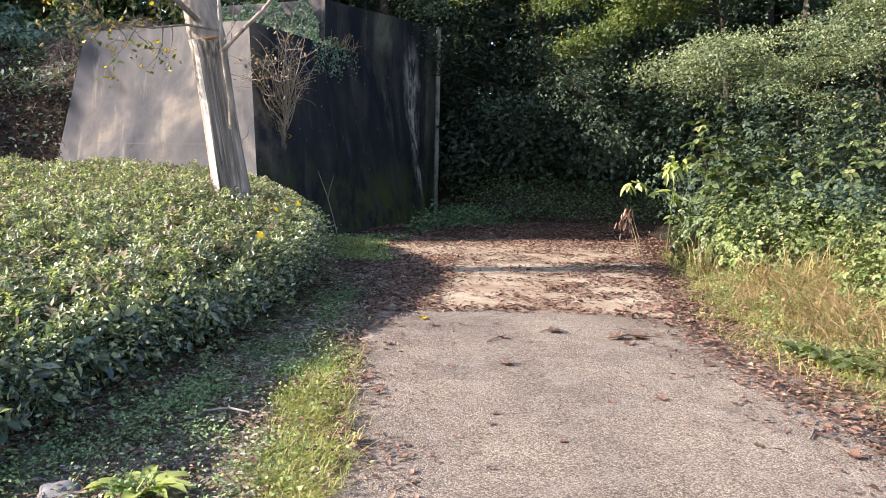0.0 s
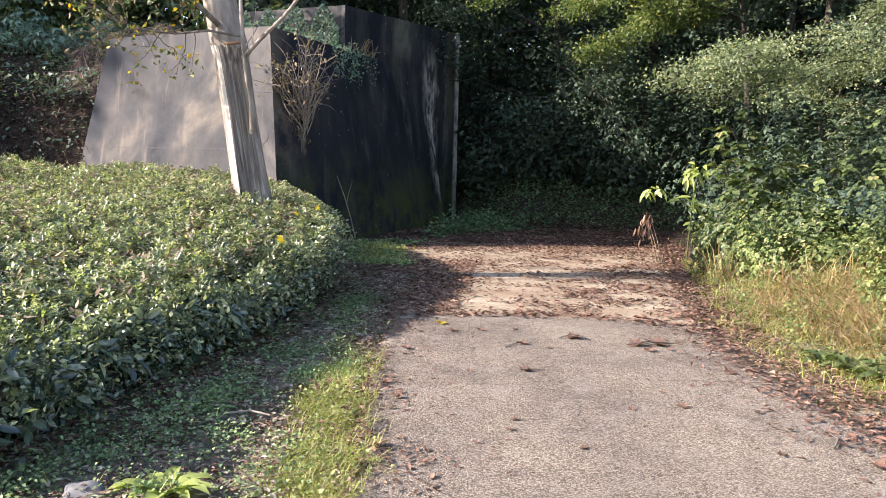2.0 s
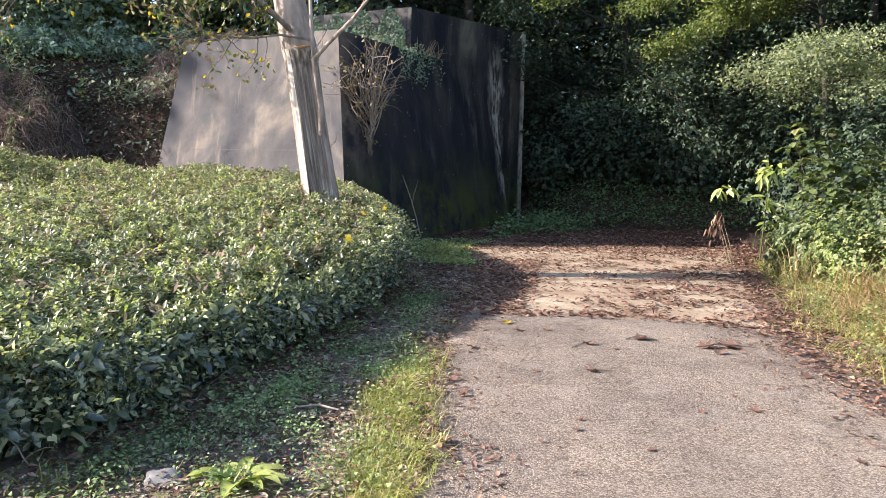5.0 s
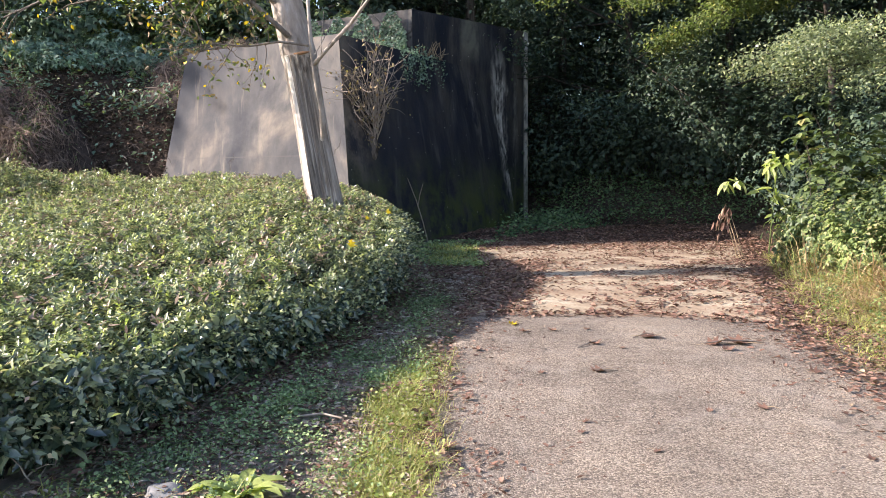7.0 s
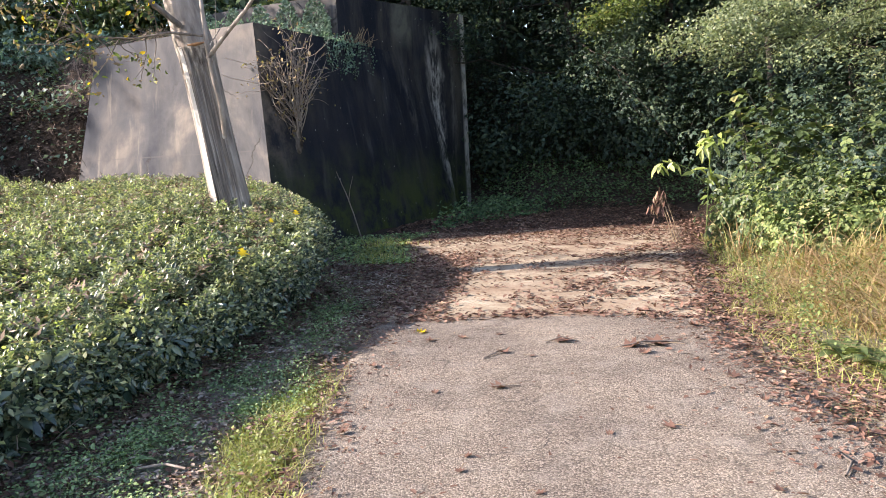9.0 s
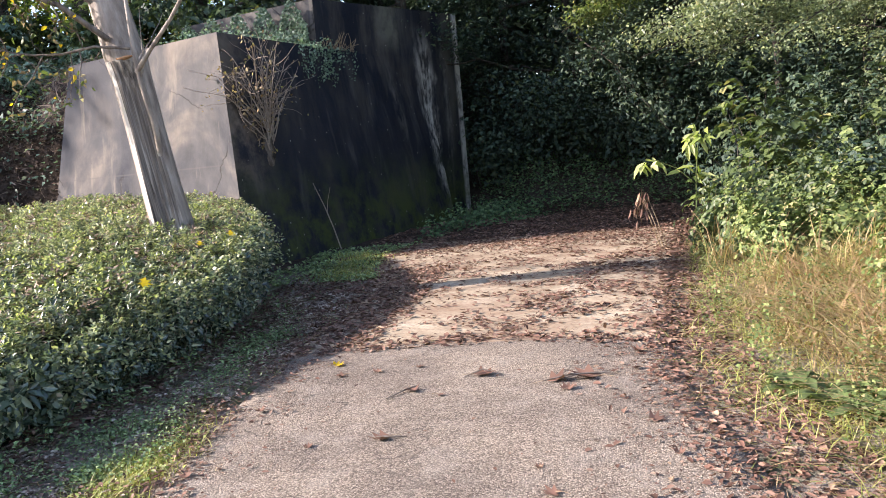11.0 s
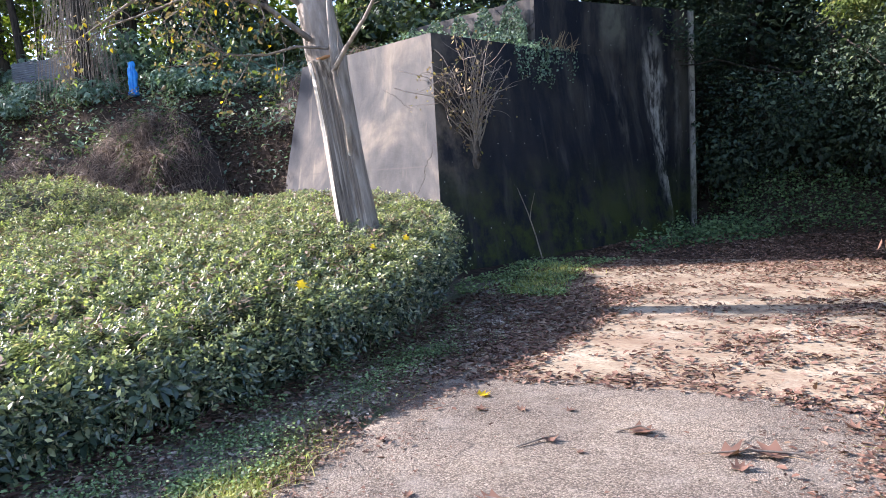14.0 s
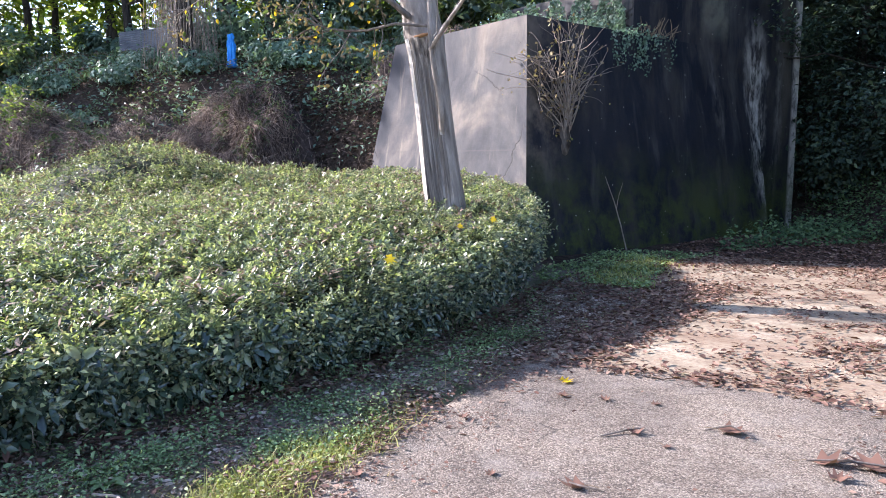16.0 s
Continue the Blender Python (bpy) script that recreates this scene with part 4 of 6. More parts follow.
pts = np.stack([-3.70 - 3.3 * a, 16.05 + 1.02 * a, 4.0 + rng.uniform(0, 1.0, k) ** 0.7 * (0.4 + 0.6 * np.abs(np.sin(a * 15)))], axis=1) - np.array([[0.06, 0.16, 0]])
ivy("ivy", pts, np.array([[-0.37, -0.93, 0.2]]), 0.06, L_TEAL, "pale bluish ivy climbing the upper block")
tb = Tubes()
dry_tuft = tagged(new("dry_weed"), "tuft of dry seeding stems on the wall's ledge", "weed")
for _ in range(40):
    st = np.array(wall_point(rng.uniform(0.44, 0.6), 3.93)) - np.array(OUT) * rng.uniform(0.02, 0.2)
    tb.add(curve_pts(st, (rng.normal(0.1, 0.3), rng.normal(0, 0.3), 1), rng.uniform(0.2, 0.5), 4, 0.3), np.linspace(0.009, 0.004, 5), 4)
put("stem", tb.mesh("stem", M_DRYSTEM), dry_tuft)


# ---- verge, litter and weeds on the left ----
def low_weeds(name, x, y, size, mat, label, lift=0.09):
    p = on_ground(x, y, 0) + np.stack([0 * x, 0 * x, rng.uniform(0.0, lift, len(x))], axis=1)
    L = size * rng.uniform(0.6, 1.4, len(x))
    ob = tagged(new(name), label, "weeds", "", "stuff")
    put("foliage", leaves("foliage", p, rand_dirs(len(x), 0.4), rand_dirs(len(x)) * 0.5 + np.array([-0.1, -0.1, 1.0]), L, L * 0.7, mat, 0.18, 0.15, size < 0.03), ob, "", "", "", "stuff")


strip = lambda x, y: np.exp(-((x - ROAD_L(y) + 0.17) / 0.155) ** 2) * np.clip(0.7 + 0.6 * wave_noise(x, y, 0.6, 73), 0, 1) * smooth(5.6, 3.9, y)


def verge_keep(x, y):
    inside = (x > hedge_edge(y) - 0.15) & (x < ROAD_L(y) + 0.03)
    return inside * np.clip(-0.15 + 1.5 * wave_noise(x, y, 0.45, 71), 0.02, 1)


x, y = scatter(60000, -2.4, -0.4, 1.8, 10.5, lambda x, y: verge_keep(x, y) * 0.6 * (1 - 0.75 * smooth(4.2, 6.6, y)) * (1 - 0.75 * strip(x, y)))
low_weeds("ground_cover", x, y, 0.019, L_CLOVER, "low clover-like weeds on the shaded verge")
x, y = scatter(9000, -2.5, -1.0, 2.4, 9.5, lambda x, y: np.exp(-((x - hedge_edge(y) - 0.18) / 0.16) ** 2) * np.clip(0.4 + 0.9 * wave_noise(x, y, 0.6, 74), 0, 1))
low_weeds("ground_cover", x, y, 0.034, L_CLOVER, "larger green weeds along the hedge's foot", 0.16)
x, y = scatter(6000, -2.5, -1.0, 2.4, 9.5, lambda x, y: np.exp(-((x - hedge_edge(y) - 0.10) / 0.15) ** 2) * np.clip(0.5 - 0.6 * wave_noise(x, y, 0.6, 74), 0, 1))
foot_x, foot_y = x, y
x, y = scatter(9000, -3.2, -1.0, 10.5, 14.5, lambda x, y: ((x > hedge_edge(np.minimum(y, 12.3)) + 0.1) & (x < ROAD_L(y) + 0.1)) * np.clip(0.6 + 0.6 * wave_noise(x, y, 1.0, 72), 0.1, 1))
low_weeds("ground_cover", x, y, 0.045, L_CLOVER, "moss and low green weeds by the wall", 0.06)


def grass_patch(name, x, y, height, width, mat, label, lean=0.45, wind=(0.1, -0.15)):
    p = on_ground(x, y, -0.01)
    l = np.stack([rng.normal(wind[0], lean, len(x)), rng.normal(wind[1], lean, len(x)), np.zeros(len(x))], axis=1)
    ob = tagged(new(name), label, "grass", "", "stuff")
    put("blade_mass", blades("blade_mass", p, l, height * rng.uniform(0.4, 1.3, len(x)), width * rng.uniform(0.6, 1.3, len(x)), mat), ob, "", "", "", "stuff")


x, y = scatter(95000, -1.6, -0.3, 1.8, 6.2, lambda x, y: strip(x, y) * np.clip(0.75 + 0.8 * wave_noise(x, y, 0.22, 75), 0.05, 1))
grass_patch("grass", x, y, 0.085, 0.006, L_GRASS, "sunlit short yellow-green grass along the lane", 0.8)
x, y = scatter(22000, -1.6, -0.3, 1.8, 6.2, strip)
low_weeds("ground_cover", x, y, 0.024, L_PALE, "small pale weeds in the sunlit grass", 0.07)
x, y = scatter(6000, -3.2, -1.2, 10.6, 13.6, lambda x, y: np.exp(-((x - ROAD_L(y) + 0.4) / 0.35) ** 2))
grass_patch("grass", x, y, 0.10, 0.010, L_GRASS, "sunlit tuft of grass by the wall corner", 0.7)


def litter(name, x, y, size, label, lift=0.02, mat=None):
    p = on_ground(x, y, 0.002) + np.stack([0 * x, 0 * x, rng.uniform(0, lift, len(x))], axis=1)
    L = size * rng.uniform(0.4, 1.45, len(x))
    ob = tagged(new(name), label, "leaf litter", "", "stuff")
    put("leaf_layer", leaves("leaf_layer", p, rand_dirs(len(x), 0.1), rand_dirs(len(x)) * 0.38 + np.array([-0.12, -0.05, 1.0]), L, L * rng.uniform(0.25, 0.65, len(x)), mat or L_DRY, 0.32, -0.10, np.mean(size) < 0.03), ob, "", "", "", "stuff")


def lane_litter(x, y):
    l, r = ROAD_L(y), ROAD_R(y)
    edge_r = np.exp(-np.maximum(0, r - 0.1 - x) / 0.22) * (x < r + 0.5)
    edge_l = np.exp(-np.abs(x - l - 0.08) / 0.22) * np.clip(0.6 + 1.1 * wave_noise(x, y, 0.7, 83), 0.05, 1.3)
    joint = np.exp(-((y - 7.0 - 0.12 * np.sin(x * 2.2)) / 0.16) ** 2) * 0.8
    conc = smooth(6.9, 7.4, y) * smooth(14, 11.5, y) * np.clip(0.34 + 1.1 * wave_noise(x, y * 1.7, 1.5, 81) * (wave_noise(x, y, 0.5, 82) > -0.4), 0.03, 0.9) * (0.45 + 0.55 * smooth(0.2, 1.6, x))
    shade = smooth(-0.15, -0.5, x) * smooth(6.6, 7.4, y) * smooth(12.2, 10.8, y)
    far = smooth(12.0, 13.6, y) * 0.75
    return np.clip(np.maximum.reduce([edge_r * np.where(y < 6, 0.7, 0.85), edge_l * 0.9, joint, conc * 0.9, shade, far * 0.8, 0.0025 + 0 * x]), 0, 1) * (x > hedge_edge(np.minimum(y, 12.3)) - 0.1)


x, y = scatter(105000, -2.6, 3.6, 1.6, 19.5, lane_litter)
litter("leaf_litter", x, y, np.where(y < 6.7, np.where(x > 1.4, 0.046, 0.034), 0.056), "reddish-brown fallen leaves drifted over the lane", 0.012)
x, y = scatter(90000, -2.2, 3.4, 1.6, 14.0, lambda x, y: lane_litter(x, y) * np.where((y < 7) & (x > 1.5), 1.9, 1.0))
litter("leaf_litter", x, y, 0.022, "crumbled brown leaf fragments on the lane", 0.005)
x, y = scatter(26000, -2.4, -0.4, 1.8, 9, lambda x, y: ((x > hedge_edge(y) - 0.1) & (x < ROAD_L(y) + 0.05)) * np.clip(0.55 - 0.6 * wave_noise(x, y, 0.8, 71), 0.1, 1) * (1 - 0.95 * strip(x, y)) * (0.5 + 0.5 * smooth(2.2, 3.4, y)))
litter("leaf_litter", x, y, 0.036, "brown leaves lying among the verge weeds", 0.06)
x, y = scatter(34000, -2.4, -0.5, 1.8, 9.5, lambda x, y: ((x > hedge_edge(y) - 0.05) & (x < ROAD_L(y) - 0.05)) * np.clip(0.35 - 0.9 * wave_noise(x, y, 0.45, 71), 0.08, 1) * (1 - 0.7 * strip(x, y)) * (0.6 + 0.4 * smooth(2.2, 3.4, y)))
litter("leaf_litter", x, y, 0.036, "bleached grey-tan leaves lying on the shaded verge", 0.05, L_PALEDRY)
patch_at = ((-1.72, 3.25, 0.26), (-1.95, 2.4, 0.25), (-1.62, 3.9, 0.16), (-1.50, 5.1, 0.2), (-1.35, 6.5, 0.22), (-1.2, 4.4, 0.12), (-1.45, 7.4, 0.2))
x = np.concatenate([px + rng.normal(0, pr * 0.5, 750) for px, _, pr in patch_at])
y = np.concatenate([py + rng.normal(0, pr, 750) for _, py, pr in patch_at])
low_weeds("ground_cover", x, y, 0.024, L_CLOVER, "patches of bright green clover on the shaded verge", 0.08)
x, y = scatter(16000, -1.6, -0.3, 1.8, 6.2, strip)
grass_patch("grass", x, y, 0.07, 0.005, L_STRAW, "dry straw-coloured blades in the sunlit grass", 1.3)
cx, cy = scatter(80, -2.1, -0.8, 2.2, 8.6, lambda x, y: ((x > hedge_edge(y) + 0.08) & (x < ROAD_L(y) - 0.12)) * 1.0)
x, y = np.repeat(cx, 110) + rng.normal(0, 0.085, len(cx) * 110), np.repeat(cy, 110) + rng.normal(0, 0.12, len(cx) * 110)
low_weeds("ground_cover", x, y, 0.021, L_CLOVER, "bright green tufts of weeds on the verge", 0.13)
x, y = scatter(50000, -11, -1.9, 3, 12, lambda x, y: (x < hedge_edge(y) - 0.15) * (y < hedge_back(x)) * np.clip(0.07 + 3.0 * (wave_noise(x, y * 1.5, 0.6, 85) - 0.28), 0.07, 1))
hl = tagged(new("leaf_litter"), "brown leaves caught on top of the hedge", "leaf litter", "", "stuff")
L = rng.uniform(0.04, 0.085, len(x))
put("leaf_layer", leaves("leaf_layer", np.stack([x, y, hedge_top(x, y) + rng.uniform(0.05, 0.12, len(x)) + 0.055 * wave_noise(x, y, 0.30, 33)], axis=1), rand_dirs(len(x), 0.3), rand_dirs(len(x)) * 0.6 + np.array([0, 0, 1.0]), L, L * 0.32, L_DEADTAN, 0.4, -0.3, True), hl, "", "", "", "stuff")


x, y = scatter(5000, -2.3, 2.9, 1.8, 9, lambda x, y: ((x < ROAD_L(y) + 0.08) & (x > hedge_edge(y))) | (x > ROAD_R(y) - 0.15))
bits = tagged(new("straw_bits"), "fine dry straw and twig bits on the verge", "straw", "", "stuff")
put("straw_layer", leaves("straw_layer", on_ground(x, y, 0.02), rand_dirs(len(x), 0.25), np.tile([[0, 0, 1.0]], (len(x), 1)), rng.uniform(0.04, 0.16, len(x)), 0.005, L_STRAW, 0.2, -0.05, True), bits, "", "", "", "stuff")

litter("leaf_litter", foot_x, foot_y, 0.07, "curled brown leaves heaped along the hedge's foot", 0.10)

# sparse growth on the ground further back along the lane
x, y = scatter(16000, 2.5, 9, -5, 4.5, lambda x, y: (x > ROAD_R(y) + 0.3) * np.clip(0.4 + 0.9 * wave_noise(x, y, 0.9, 87), 0.03, 1))
grass_patch("tall_grass", x, y, 0.16, 0.012, L_STRAW, "dry grass tufts beside the lane", 1.2)
x, y = scatter(12000, -4.5, -0.5, -5, 2.4, lambda x, y: (x > hedge_edge(np.maximum(y, -4)) + 0.05) * (x < ROAD_L(y) - 0.03) * np.clip(0.4 + 0.9 * wave_noise(x, y, 0.9, 88), 0.03, 1))
grass_patch("grass", x, y, 0.10, 0.010, L_GRASS, "short grass on the verge beside the lane", 1.0)

# ---- single fallen leaves ----
def fallen_leaf(x, y, z, size, turn, mat, label, curl=1.0, seed=0, tilt=0.0):
    """A lobed dry leaf, its edges curling up, with a stalk."""
    r = np.random.default_rng(seed)
    lobes = [(0.0, 1.0), (0.32, 0.55), (0.62, 0.92), (1.0, 0.5), (1.35, 0.78), (1.9, 0.42), (2.5, 0.5), (3.0, 0.16)]
    rim = [(t, q) for t, q in lobes] + [(-t, q) for t, q in lobes[:0:-1]]
    vs = [(0, 0, 0)]
    for t, q in rim:
        q *= r.uniform(0.85, 1.12)
        px, py = q * math.cos(t), q * math.sin(t)
        vs.append((px * size, py * size * 0.85, size * (curl * (0.42 * py * py + 0.20 * px * px) + r.uniform(-0.04, 0.06))))
    for t, q in rim:
        vs.append((0.5 * q * math.cos(t) * size, 0.5 * q * math.sin(t) * size * 0.85, size * curl * 0.05 * (1 + r.uniform(0, 1))))
    n = len(rim)
    fs = []
    for a in range(n):
        b = (a + 1) % n
        fs += [(0, n + 1 + a, n + 1 + b), (n + 1 + a, 1 + a, 1 + b, n + 1 + b)]
    ob = put("fallen_leaf", mesh_from("fallen_leaf", vs, fs, mat, True), None, label, "leaf", "leaves on the lane")
    ob.matrix_world = pose(x, y, z, tilt, tilt * 0.5, turn)
    tb = Tubes()
    tb.add([(-0.1 * size, 0, 0.01), (-0.6 * size, 0.05 * size, 0.02), (-1.1 * size, 0.12 * size, 0.015)], [0.0022, 0.002, 0.0014], 5)
    put("stalk", tb.mesh("stalk", M_DRYSTEM), ob)
    return ob


BROWN = "curled dry brown leaf lying on the asphalt"
for a, (x, y, s, turn, mat, lab) in enumerate([
    (1.30, 5.85, 0.13, 30, L_DRY, "large curled orange-brown leaf on the asphalt"), (1.53, 5.90, 0.15, 170, L_DRY, "large curled brown leaf on the asphalt"), (1.38, 5.66, 0.085, 80, L_DRY, BROWN),
    (0.77, 6.02, 0.13, 20, L_DRY, "dark curled leaf on the asphalt"), (0.37, 4.86, 0.085, 200, L_DRY, BROWN), (1.27, 4.45, 0.04, 120, L_DRY, BROWN),
    (0.64, 3.33, 0.04, 10, L_DRY, BROWN), (0.26, 3.57, 0.045, 250, L_DRY, "reddish curled leaf on the asphalt"), (1.01, 4.05, 0.04, 90, L_DRY, BROWN),
    (0.27, 3.73, 0.035, 40, L_DRY, BROWN), (-0.03, 6.18, 0.06, 140, L_DRY, BROWN), (0.33, 5.72, 0.08, 300, L_DRY, BROWN), (0.26, 6.28, 0.05, 50, L_DRY, BROWN),
    (-0.29, 6.11, 0.06, 190, L_DRY, BROWN), (-0.63, 5.38, 0.06, 330, L_DRY, BROWN), (-0.43, 6.40, 0.075, 60, L_GOLD, "golden-brown leaf at the lane's edge"),
    (-0.46, 3.20, 0.085, 10, L_DRY, "large tan leaf at the lane's edge"), (-0.05, 4.75, 0.045, 100, L_DRY, "reddish curled leaf on the asphalt"), (-0.48, 4.05, 0.06, 20, L_DRY, BROWN),
    (1.95, 4.6, 0.05, 70, L_DRY, BROWN), (0.9, 7.4, 0.07, 220, L_DRY, BROWN), (1.9, 6.5, 0.075, 140, L_DRY, BROWN), (0.55, 5.6, 0.04, 10, L_DRY, BROWN), (1.7, 3.4, 0.045, 200, L_DRY, BROWN),
]):
    fallen_leaf(x, y, 0.014, s * 1.1, turn, mat, lab, rng.uniform(1.1, 2.0), a, rng.uniform(-8, 8))
leaf_x, leaf_y = scatter(900, -1.3, 2.6, 2.6, 10.5, lambda x, y: 0.5 * lane_litter(x, y) ** 1.5)
for a, (x, y) in enumerate(zip(leaf_x[:150], leaf_y[:150])):
    fallen_leaf(float(x), float(y), 0.012, rng.uniform(0.035, 0.085), rng.uniform(0, 360), L_DRY, "crumpled dry brown leaf among the litter on the lane", rng.uniform(0.8, 1.8), 200 + a, rng.uniform(-12, 12))
for path in ([(1.22, 5.80, 0.03), (1.40, 5.86, 0.05), (1.62, 5.95, 0.03), (1.74, 5.93, 0.02)], [(0.66, 5.98, 0.02), (0.78, 6.05, 0.05), (0.92, 6.02, 0.02)], [(0.30, 4.88, 0.02), (0.38, 4.84, 0.035), (0.50, 4.88, 0.018)], [(0.20, 5.55, 0.018), (0.30, 5.70, 0.03), (0.36, 5.82, 0.018)], [(2.02, 3.55, 0.016), (2.10, 3.70, 0.02), (2.08, 3.86, 0.016)]):
    twiglet = tagged(new("twig"), "short crooked dry twig lying on the asphalt", "twig", "twigs on the lane")
    tb = Tubes()
    tb.add(path, [0.005] + [0.006] * (len(path) - 2) + [0.003], 6, 0.15)
    put("stem", tb.mesh("stem", M_LIMB), twiglet)
for x, y, s in ((-2.02, 6.42, 0.085), (-2.15, 8.29, 0.07), (-2.3, 7.9, 0.055)):
    ob = fallen_leaf(x, y, float(hedge_top(x, y)) + 0.15, s, 40, L_GOLD, "bright golden leaf caught on the hedge", 0.4, 77, 52)
    ob["group"] = "golden leaves on the hedge"


def rosette(name, x, y, count, length, width, mat, label, rise=0.7):
    ob = tagged(new(name), label, "plant")
    z = float(ground_z(x, y))
    for a in range(count):
        t = a * 2.4 + rng.uniform(-0.3, 0.3)
        up = rise * rng.uniform(0.4, 1.2)
        L, W = length * rng.uniform(0.7, 1.15), width * rng.uniform(0.8, 1.2)
        vs, fs = [], []
        for b in range(7):
            u = b / 6
            w = W * math.sin(math.pi * min(1, 0.12 + 0.88 * u)) ** 0.7 * (1.0 if b < 6 else 0.1)
            h = up * L * (u - 0.75 * u * u)
            rr = L * u
            wav = 0.10 * W * math.sin(b * 2.6 + a)
            for sd, dz in ((-1, 0.25 * w), (0, 0.0), (1, 0.25 * w + wav)):
                vs.append((rr * math.cos(t) - sd * w * 0.5 * math.sin(t), rr * math.sin(t) + sd * w * 0.5 * math.cos(t), h + dz))
            if b:
                k = b * 3
                fs += [(k - 3, k - 2, k + 1, k), (k - 2, k - 1, k + 2, k + 1)]
        put("leaf", mesh_from("leaf", vs, fs, mat, True), ob)
    ob.matrix_world = pose(x, y, z + 0.01)
    return ob


rosette("weed_rosette", -1.27, 2.47, 15, 0.22, 0.075, L_PALE, "crinkled lettuce-like pale green weed on the verge", 0.8)
rosette("weed_rosette", -1.5, 3.6, 9, 0.12, 0.045, L_CLOVER, "small green weed rosette on the verge", 0.6)
for x, y in ((2.82, 5.2), (2.98, 5.0), (2.7, 5.45), (3.1, 5.3)):
    rosette("broad_weed", x, y, 11, 0.22, 0.10, L_SHRUB, "broad-leaved dark green weed at the lane's edge", 1.4)


def stone(x, y, s, seed):
    bm = bmesh.new()
    bmesh.ops.create_icosphere(bm, subdivisions=3, radius=1)
    for v in bm.verts:
        v.co *= 1 + 0.28 * noise.noise(v.co * 1.3 + Vector((seed, 0, 0)))
        v.co = Vector((v.co.x * s, v.co.y * s * 0.7, max(v.co.z, -0.3) * s * 0.45))
    me = bpy.data.meshes.new("stone")
    bm.to_mesh(me)
    bm.free()
    me.materials.append(M_STONE)
    me.polygons.foreach_set("use_smooth", [True] * len(me.polygons))
    ob = put("stone", me, None, "flat grey stone half sunk in the verge", "stone")
    ob.location = (x, y, float(ground_z(x, y)) + 0.02)


stone(-1.60, 2.40, 0.10, 3)
stone(-1.98, 6.9, 0.10, 9)
fallen_stick = tagged(new("stick"), "short pale broken stick on the verge", "stick")
tb = Tubes()
tb.add([(-1.38, 3.46, 0.05), (-1.25, 3.5, 0.06), (-1.12, 3.47, 0.05)], [0.007, 0.008, 0.006], 7, 0.1)
put("stem", tb.mesh("stem", M_TWIG), fallen_stick)


# ---- right verge: dry grass, brambles, sapling ----
def rkeep(x, y):
    return (x > ROAD_R(y) + 0.35) * smooth(0.3, 0.9, x - ROAD_R(y))


x, y = scatter(52000, 2.4, 7.0, 3.6, 10.5, lambda x, y: rkeep(x, y) * smooth(10.8, 8.0, y) * np.clip(0.30 + 1.0 * wave_noise(x, y, 0.6, 91), 0.06, 1))
hh = (0.08 + 0.27 * smooth(0.4, 1.4, x - ROAD_R(y))) * (1 + 0.35 * wave_noise(x, y, 0.5, 94))
grass_patch("tall_grass", x, y, hh, 0.012, L_STRAW, "tall dry straw-coloured grass beside the lane", 1.5, (-0.2, -0.15))
x, y = scatter(24000, 2.2, 5.0, 3.2, 12.5, lambda x, y: (x > ROAD_R(y) + 0.12) * np.clip(0.5 + 0.7 * wave_noise(x, y, 0.9, 92), 0.05, 1))
grass_patch("tall_grass", x, y, 0.12, 0.007, L_GRASS, "green and yellow grass at the lane's edge", 1.3)
x, y = scatter(46000, 2.3, 6.0, 3.4, 12, lambda x, y: (x > ROAD_R(y) + 0.25) * np.clip(0.15 + 1.2 * wave_noise(x, y, 0.5, 93), 0.02, 1))
low_weeds("ground_cover", x, y, 0.0295, L_WEED, "low yellow-green weeds at the lane's edge", 0.36)
x, y = scatter(22000, 2.0, 5.0, 3.0, 12, lambda x, y: np.exp(-((x - ROAD_R(y) - 0.30) / 0.36) ** 2) * np.clip(0.6 + 0.7 * wave_noise(x, y, 0.6, 97), 0.05, 1))
litter("leaf_litter", x, y, 0.045, "reddish-brown leaves lying on the dry grass", 0.05)



